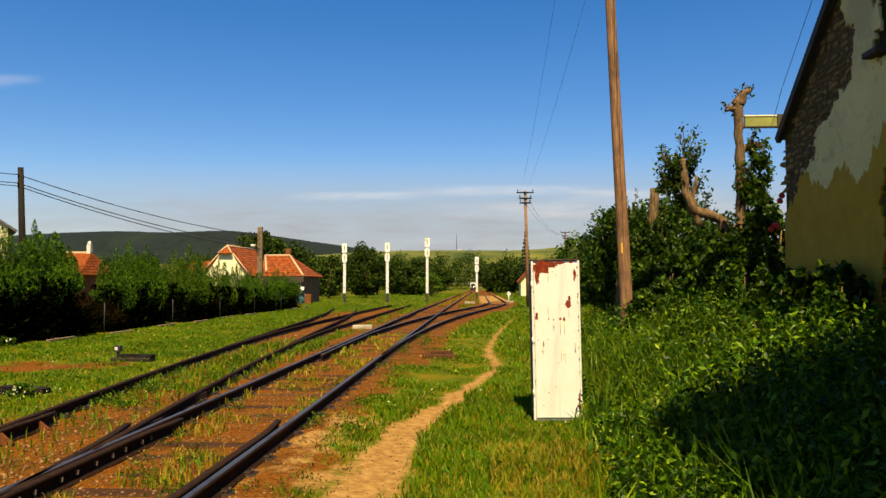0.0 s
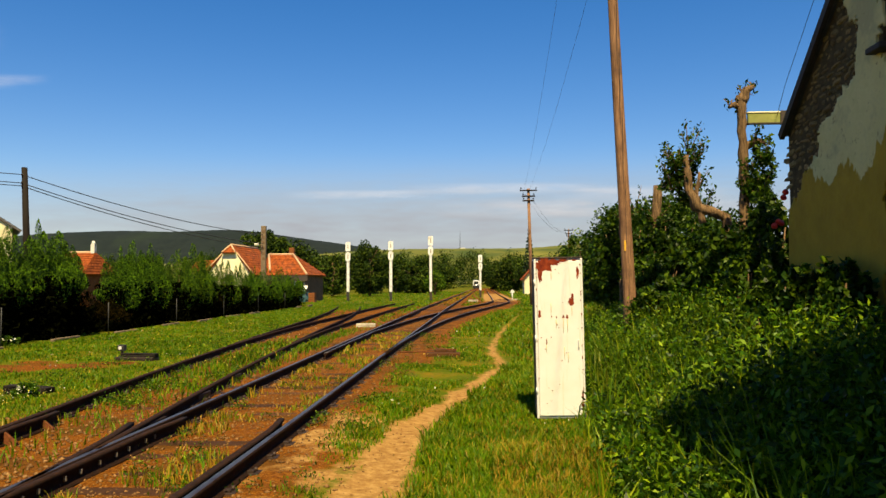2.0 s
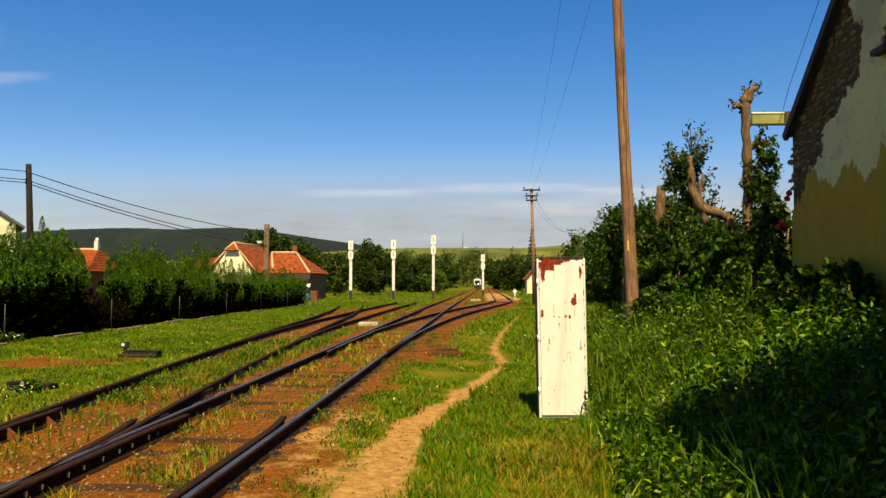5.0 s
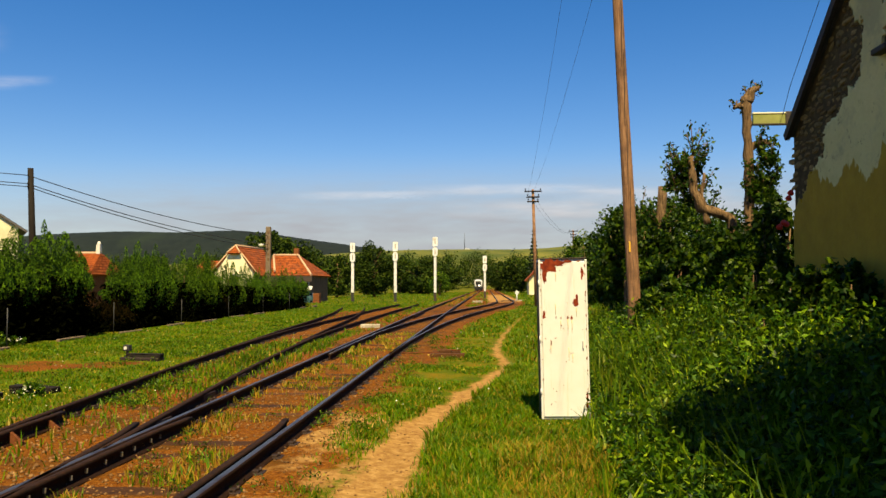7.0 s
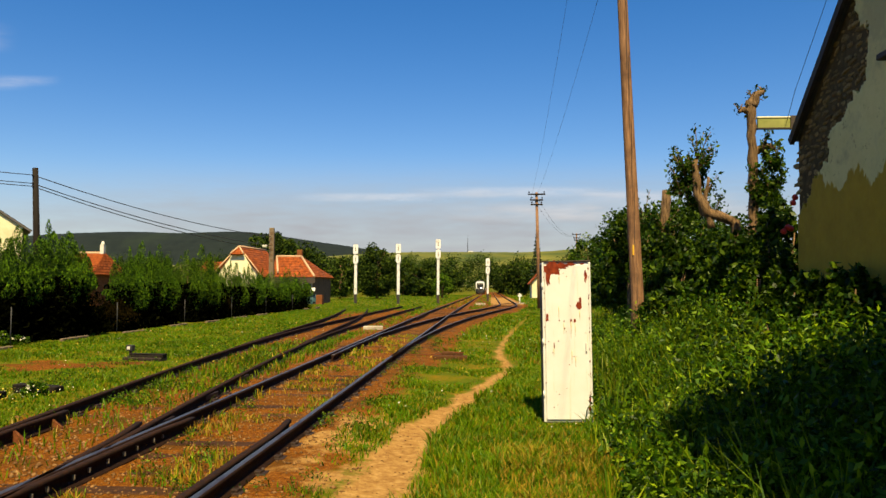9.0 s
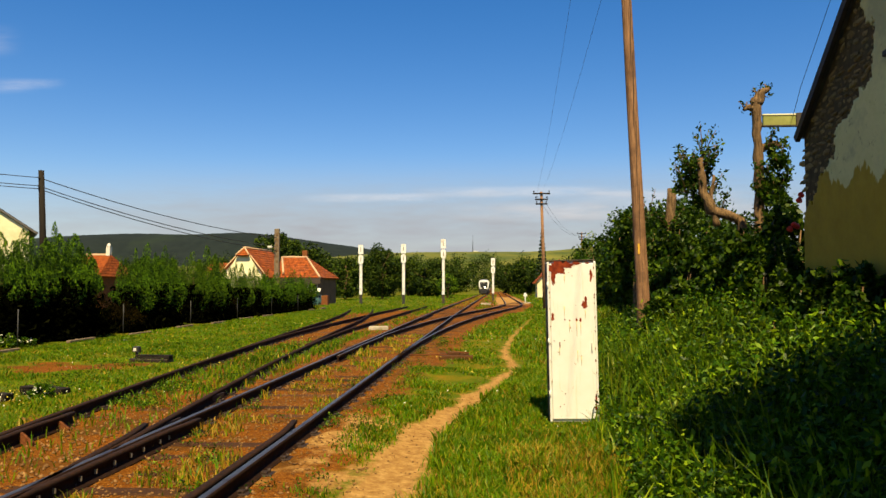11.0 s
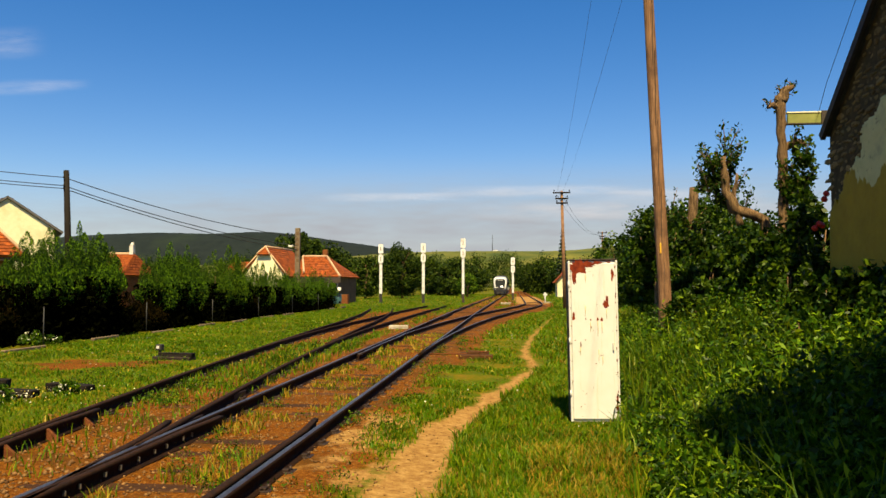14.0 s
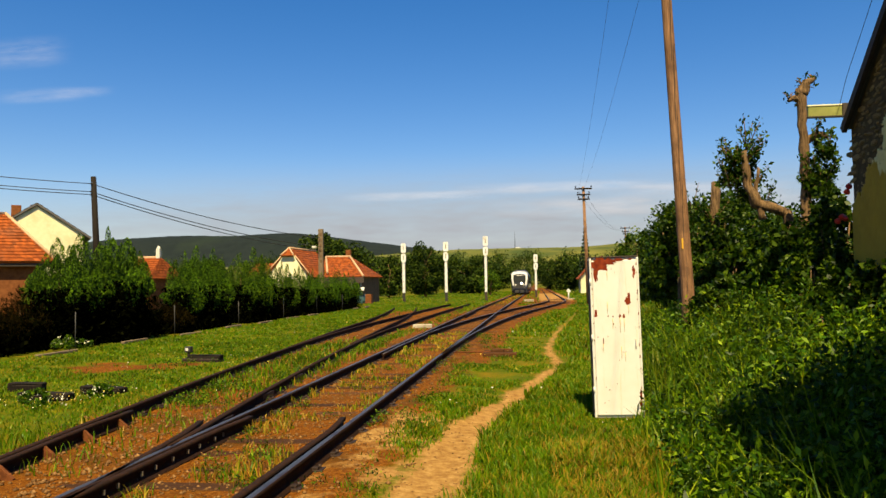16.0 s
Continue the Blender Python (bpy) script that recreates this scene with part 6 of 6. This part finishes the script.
def build_grass():
    rng = np.random.default_rng(61)

    def sow(n, x0, x1, y0, y1, power):
        y = y0 + (y1 - y0) * rng.uniform(0, 1, n) ** power
        return rng.uniform(x0, x1, n), y
    lots = [sow(190000, -2.0, 1.9, 4.0, 16, 1.4), sow(40000, -2.0, 2.6, 14, 46, 1.5), sow(80000, -13.0, -3.6, 6.5, 24, 1.3), sow(75000, -13.0, -4.0, 20, 62, 1.2), sow(20000, -3.75, -1.9, 5, 26, 1.4), sow(46000, -22, 14, 58, 190, 1.6), sow(9000, 2.0, 9, 20, 60, 1.2)]
    x, y = np.concatenate([l[0] for l in lots]), np.concatenate([l[1] for l in lots])
    patch = 0.5 + 0.5 * wobble(x * 1.4 + 3, y * 0.9) + 0.25 * wobble(x * 5, y * 4)
    verge = (x > -2.1) & (x < np.interp(y, PY, PX)) & (y < 24)
    patch = np.where(verge, patch - 0.2, np.maximum(patch, 0.3))
    bare = np.maximum(np.maximum(path_mask(x, y) * np.where(y > 12, 2.6, 1.55), scuff_mask(x, y) * 0.95), ballast_mask(x, y) * np.where(x < -4.2, np.where(y > 21, 1.2, 0.92), 1.06))
    between = (x < -3.9) & (x > -6.2) & (y < 26)
    keep = (rng.uniform(0, 1, len(x)) > bare) & (patch + 0.35 * between > rng.uniform(0, 0.55, len(x)))
    inside = (x > -3.65) & (x < -2.25)
    keep |= inside & (wobble(x * 3, y * 2.2) + 0.5 * wobble(x * 9, y * 8) > 0.25) & (rng.uniform(0, 1, len(x)) > 0.3)
    near_rail = np.zeros(len(x), bool)
    for c in (XM, XT, XS):
        for s in (-1, 1):
            near_rail |= np.abs(x - c(y) - s * HALF) < 0.06
    bald = (np.hypot((x + 7.75) / 0.6, (y - 10.8) / 0.35) < 1) | (np.hypot((x + 7.2) / 0.6, (y - 11.5) / 0.35) < 1) | (np.hypot((x + 7.75) / 0.8, (y - 16.5) / 0.5) < 1)
    keep &= ~((np.hypot((x + 9.3) / 1.7, (y - 15.7) / 1.0) < 1.05 + 0.55 * wobble(x * 1.6, y * 2.3)) & (rng.uniform(0, 1, len(x)) < 0.75)) & ~near_rail & ~(bald & (rng.uniform(0, 1, len(x)) < 0.8)) & ~((np.abs(x - 1.0) < 0.34) & (np.abs(y - 9.93) < 0.24))
    x, y, patch = x[keep], y[keep], patch[keep]
    h = (0.05 + 0.085 * np.clip(patch, 0, 1.3)) * rng.uniform(0.5, 1.5, len(x))
    right = (x > np.interp(y, PY, PX))
    h *= np.where(right, 1.15, np.where(verge[keep], 0.7, 1.0))
    h *= np.where((x < -4) & (x > -6.0) & (y < 22), 1.35, 1.0) * np.where(x < -6.0, 0.62, 1.0)
    w = 0.0018 + 0.00062 * y
    h *= np.where(y > 58, 1.3, 1.0)
    h *= np.where((np.abs(x - 1.0) < 0.42) & (y > 9.0) & (y < 10.2), 0.4, 1.0)
    dry = (rng.uniform(0, 1, len(x)) < np.where(x < -6.5, 0.03, 0.07) + 0.5 * ((x > -3.7) & (x < -2.0)) + 0.12 * (wobble(x * 2 + 7, y * 1.3) > 0.3) * right * (y < 11) + 0.3 * right * (x > 0.1) * (y < 8.2)) 
    for name, sel, mat, label in (("grass", ~dry, GRASS, "short green meadow grass in uneven tufts"), ("dry_grass", dry, DRY, "dry straw-coloured grass tufts")):
        v, t = blades(x[sel], y[sel], h[sel], rng, 0.8, w[sel])
        tagged(new(name, mesh_from(name, v, t, mat)), label, "grass", kind="stuff")
    # leafy plants between the rails and along the siding
    px = np.concatenate([rng.uniform(-6.0, -4.4, 420), rng.uniform(-2.05, -1.4, 110), rng.uniform(-3.5, -2.3, 60), rng.uniform(-8.5, -7, 200)])
    py = np.concatenate([10.5 + 12 * rng.uniform(0, 1, 420) ** 1.3, 5 + 20 * rng.uniform(0, 1, 110) ** 1.2, 5 + 12 * rng.uniform(0, 1, 60), rng.uniform(9, 30, 200)])
    ok = (wobble(px * 2.2, py * 1.4) > -0.1) & (np.abs(px - XT(py) - HALF) > 0.1) & (np.abs(px - XT(py) + HALF) > 0.1)
    px, py = px[ok], py[ok]
    pts = np.concatenate([np.stack([px + rng.normal(size=len(px)) * 0.07, py + rng.normal(size=len(px)) * 0.07, 0.02 + np.abs(rng.normal(size=len(px))) * 0.05], 1) for _ in range(44)])
    v, f = leaf_arrays(pts, 0.036, rng, 0.45, 0.4)
    tagged(new("low_weeds", mesh_from("low_weeds", v, f, WEED)), "low leafy weeds between the rails", "weeds", kind="stuff")
    for name, mat, count in (("white_flowers", WHITE_PETAL, 230), ("yellow_flowers", YELLOW_PETAL, 240)):
        fx = np.concatenate([rng.uniform(-12, -4.2, count), rng.uniform(-1.4, 1.3, count // 2)])
        fy = np.concatenate([8 + 26 * rng.uniform(0, 1, count) ** 1.3, 7 + 18 * rng.uniform(0, 1, count // 2)])
        fx = np.where(np.arange(len(fx)) < 90, rng.normal(-7.2, 0.5, len(fx)), fx)
        fy = np.where(np.arange(len(fy)) < 90, rng.normal(10.9, 0.6, len(fy)), fy)
        ok = ((wobble(fx * 1.3, fy) > 0.05) | (np.arange(len(fx)) < 90)) & (path_mask(fx, fy) < 0.2)
        ok &= fy > 9
        fx, fy = fx[ok], fy[ok]
        v, f = leaf_arrays(np.stack([fx, fy, ground_z(fx, fy) + rng.uniform(0.06, 0.14, len(fx))], 1), 0.018 + 0.0006 * fy, rng, 0, 1.0)
        tagged(new(name, mesh_from(name, v, f, mat)), "tiny " + name.replace("_", " ") + " dotted over the turf", "flowers", kind="stuff")


def build_stones():
    rng = np.random.default_rng(71)
    n = 11000
    y = 4 + 30 * rng.uniform(0, 1, n) ** 1.5
    x = np.where(rng.uniform(0, 1, n) < 0.62, rng.normal(MAIN, 1.1, n), rng.normal(0, 1.2, n) + XT(y))
    keep = ballast_mask(x, y) > 0.3
    px_ = rng.uniform(-0.45, 0.45, 900)
    py_ = 4 + 20 * rng.uniform(0, 1, 900) ** 1.4
    x, y = np.concatenate([x[keep], px_ + np.interp(py_, PY, PX)]), np.concatenate([y[keep], py_])
    s = rng.uniform(0.008, 0.026, len(x)) * np.where(np.arange(len(x)) < keep.sum(), 1.0, 0.6) * np.where((x < -3.85) & (y < 11), 1.3, 1.0)
    octa = np.array([(1, 0, 0), (0, 1, 0), (-1, 0, 0), (0, -1, 0), (0, 0, 0.7), (0, 0, -0.7)], float)
    v = octa[None] * s[:, None, None] * rng.uniform(0.6, 1.4, (len(x), 6, 1)) + np.stack([x, y, ground_z(x, y) + s * 0.25], 1)[:, None]
    tri = np.array([(0, 1, 4), (1, 2, 4), (2, 3, 4), (3, 0, 4), (1, 0, 5), (2, 1, 5), (3, 2, 5), (0, 3, 5)])
    t = (np.arange(len(x)) * 6)[:, None, None] + tri[None]
    tagged(new("ballast_stones", mesh_from("ballast_stones", v.reshape(-1, 3), t.reshape(-1, 3), STONE)), "loose rusty ballast stones and gravel", "gravel", kind="stuff")


def build_clouds():
    """Thin high streaks of cloud, self-lit, and painted horizon haze, far behind everything."""
    m = bpy.data.materials.new("cirrus")
    m.use_nodes = True
    nt = m.node_tree
    nt.nodes.remove(nt.nodes["Principled BSDF"])
    em, tr, mx = nt.nodes.new("ShaderNodeEmission"), nt.nodes.new("ShaderNodeBsdfTransparent"), nt.nodes.new("ShaderNodeMixShader")
    em.inputs["Color"].default_value = (0.88, 0.82, 0.78, 1)
    em.inputs["Strength"].default_value = 0.47
    co = nt.nodes.new("ShaderNodeTexCoord")
    sep = nt.nodes.new("ShaderNodeSeparateXYZ")
    nt.links.new(co.outputs["UV"], sep.inputs[0])
    streak = mask(nt, noisy(nt, 0.0032, 7, 0.6, (1, 1, 5.5)), 0.28, 0.72)
    streak.node.inputs[4].default_value = 0.38
    # fades out to nothing at the rim of each sheet
    def hump(sock):
        a = nt.nodes.new("ShaderNodeMath")
        a.operation = "PINGPONG"
        a.inputs[1].default_value = 0.5
        nt.links.new(sock, a.inputs[0])
        q = mask(nt, a.outputs[0], 0.0, 0.42)
        q.node.interpolation_type = "SMOOTHERSTEP"
        return q
    mul = nt.nodes.new("ShaderNodeMath")
    mul.operation = "MULTIPLY"
    nt.links.new(hump(sep.outputs["X"]), mul.inputs[0])
    nt.links.new(hump(sep.outputs["Y"]), mul.inputs[1])
    mul2 = nt.nodes.new("ShaderNodeMath")
    mul2.operation = "MULTIPLY"
    nt.links.new(mul.outputs[0], mul2.inputs[0])
    nt.links.new(streak, mul2.inputs[1])
    nt.links.new(mul2.outputs[0], mx.inputs[0])
    nt.links.new(tr.outputs[0], mx.inputs[1])
    nt.links.new(em.outputs[0], mx.inputs[2])
    nt.links.new(mx.outputs[0], nt.nodes["Material Output"].inputs["Surface"])
    veil = m.copy()
    veil.name = "thin_cirrus"
    for n in veil.node_tree.nodes:
        if n.type == "TEX_NOISE":
            for link in list(n.outputs[0].links):
                link.to_node.inputs[4].default_value = 0.2
    # glowing grey sheet that paints haze and dulls the bright sky near the horizon
    haze = m.copy()
    haze.name = "grey_haze"
    for n in haze.node_tree.nodes:
        if n.type == "EMISSION":
            n.inputs["Color"].default_value, n.inputs["Strength"].default_value = (0.46, 0.47, 0.5, 1), 0.405
        if n.type == "TEX_NOISE":
            for link in list(n.outputs[0].links):
                link.to_node.inputs[1].default_value, link.to_node.inputs[2].default_value = -0.6, 0.75
                link.to_node.inputs[4].default_value = 1.0
    for k, (x, z, w, h, mat, y) in enumerate(((150, 530, 1500, 90, m, 4300), (-700, 505, 1100, 70, m, 4300), (900, 500, 1300, 110, m, 4300), (-3060, 1205, 800, 130, veil, 4300), (-3190, 1480, 800, 260, veil, 4300), (-2800, 1215, 560, 90, veil, 4300),
                               (700, 420, 2600, 150, m, 4310), (0, 170, 11000, 1350, haze, 4380))):
        y += 6 * k
        me = mesh_from("cloud", [(x - w / 2, y, z - h / 2), (x + w / 2, y, z - h / 2), (x + w / 2, y, z + h / 2), (x - w / 2, y, z + h / 2)], [(0, 1, 2, 3)], mat)
        uv = me.uv_layers.new(name="UVMap")
        uv.data.foreach_set("uv", np.array([0, 0, 1, 0, 1, 1, 0, 1], np.float32))
        o = tagged(new("backdrop_cloud_haze", me), "self-lit pale sheet for cirrus and haze in the sky", "cloud", kind="structure")
        o.visible_shadow = False


def build_flowering_plants():
    """White blossoms low before the hedge."""
    for k, (x, y, r) in enumerate(((-13.3, 19.8, 0.32), (-13.2, 20.6, 0.22), (-7.6, 10.6, 0.2), (-7.0, 11.3, 0.17))):
        rng = np.random.default_rng(900 + k)
        p = thing("flowering_plant", "low leafy plant with small white blossoms in the turf", "plant", "flowering plants", pose(x, y, 0))
        foliage("leaves", clump_points((0, 0, r * 0.6), (r, r, r * 0.7), 700, rng, 14, 0.25), 0.06, WEED, p, 900 + k)
        foliage("blossoms", clump_points((0, -0.05, r * 0.95), (r * 0.9, r * 0.7, r * 0.35), 24 if y > 15 else 11, rng, 9, 0.25), 0.022 + 0.0014 * y, WHITE_PETAL, p, 910 + k, narrow=1.0)


build_house_by_posts()
build_left_houses()
build_flowering_plants()
build_hedge()
build_trees()
build_right_shrubs()
build_weeds()
build_reeds()
build_grass()
build_stones()
build_clouds()
build_rubble()


# ---- what moves ----
def motions():
    rows = []
    for t in (0.0, 2.0, 4.0, 6.0, 8.0, 10.0, 12.0, 14.0, 16.0):
        y = 120.0 + 14.7 * (16.0 - t)
        rows.append((t, pose(MAIN, y, RAIL_TOP + float(fall(y + 8)), -0.26, 0, 0)))
    walk(TRAIN, rows)


motions()
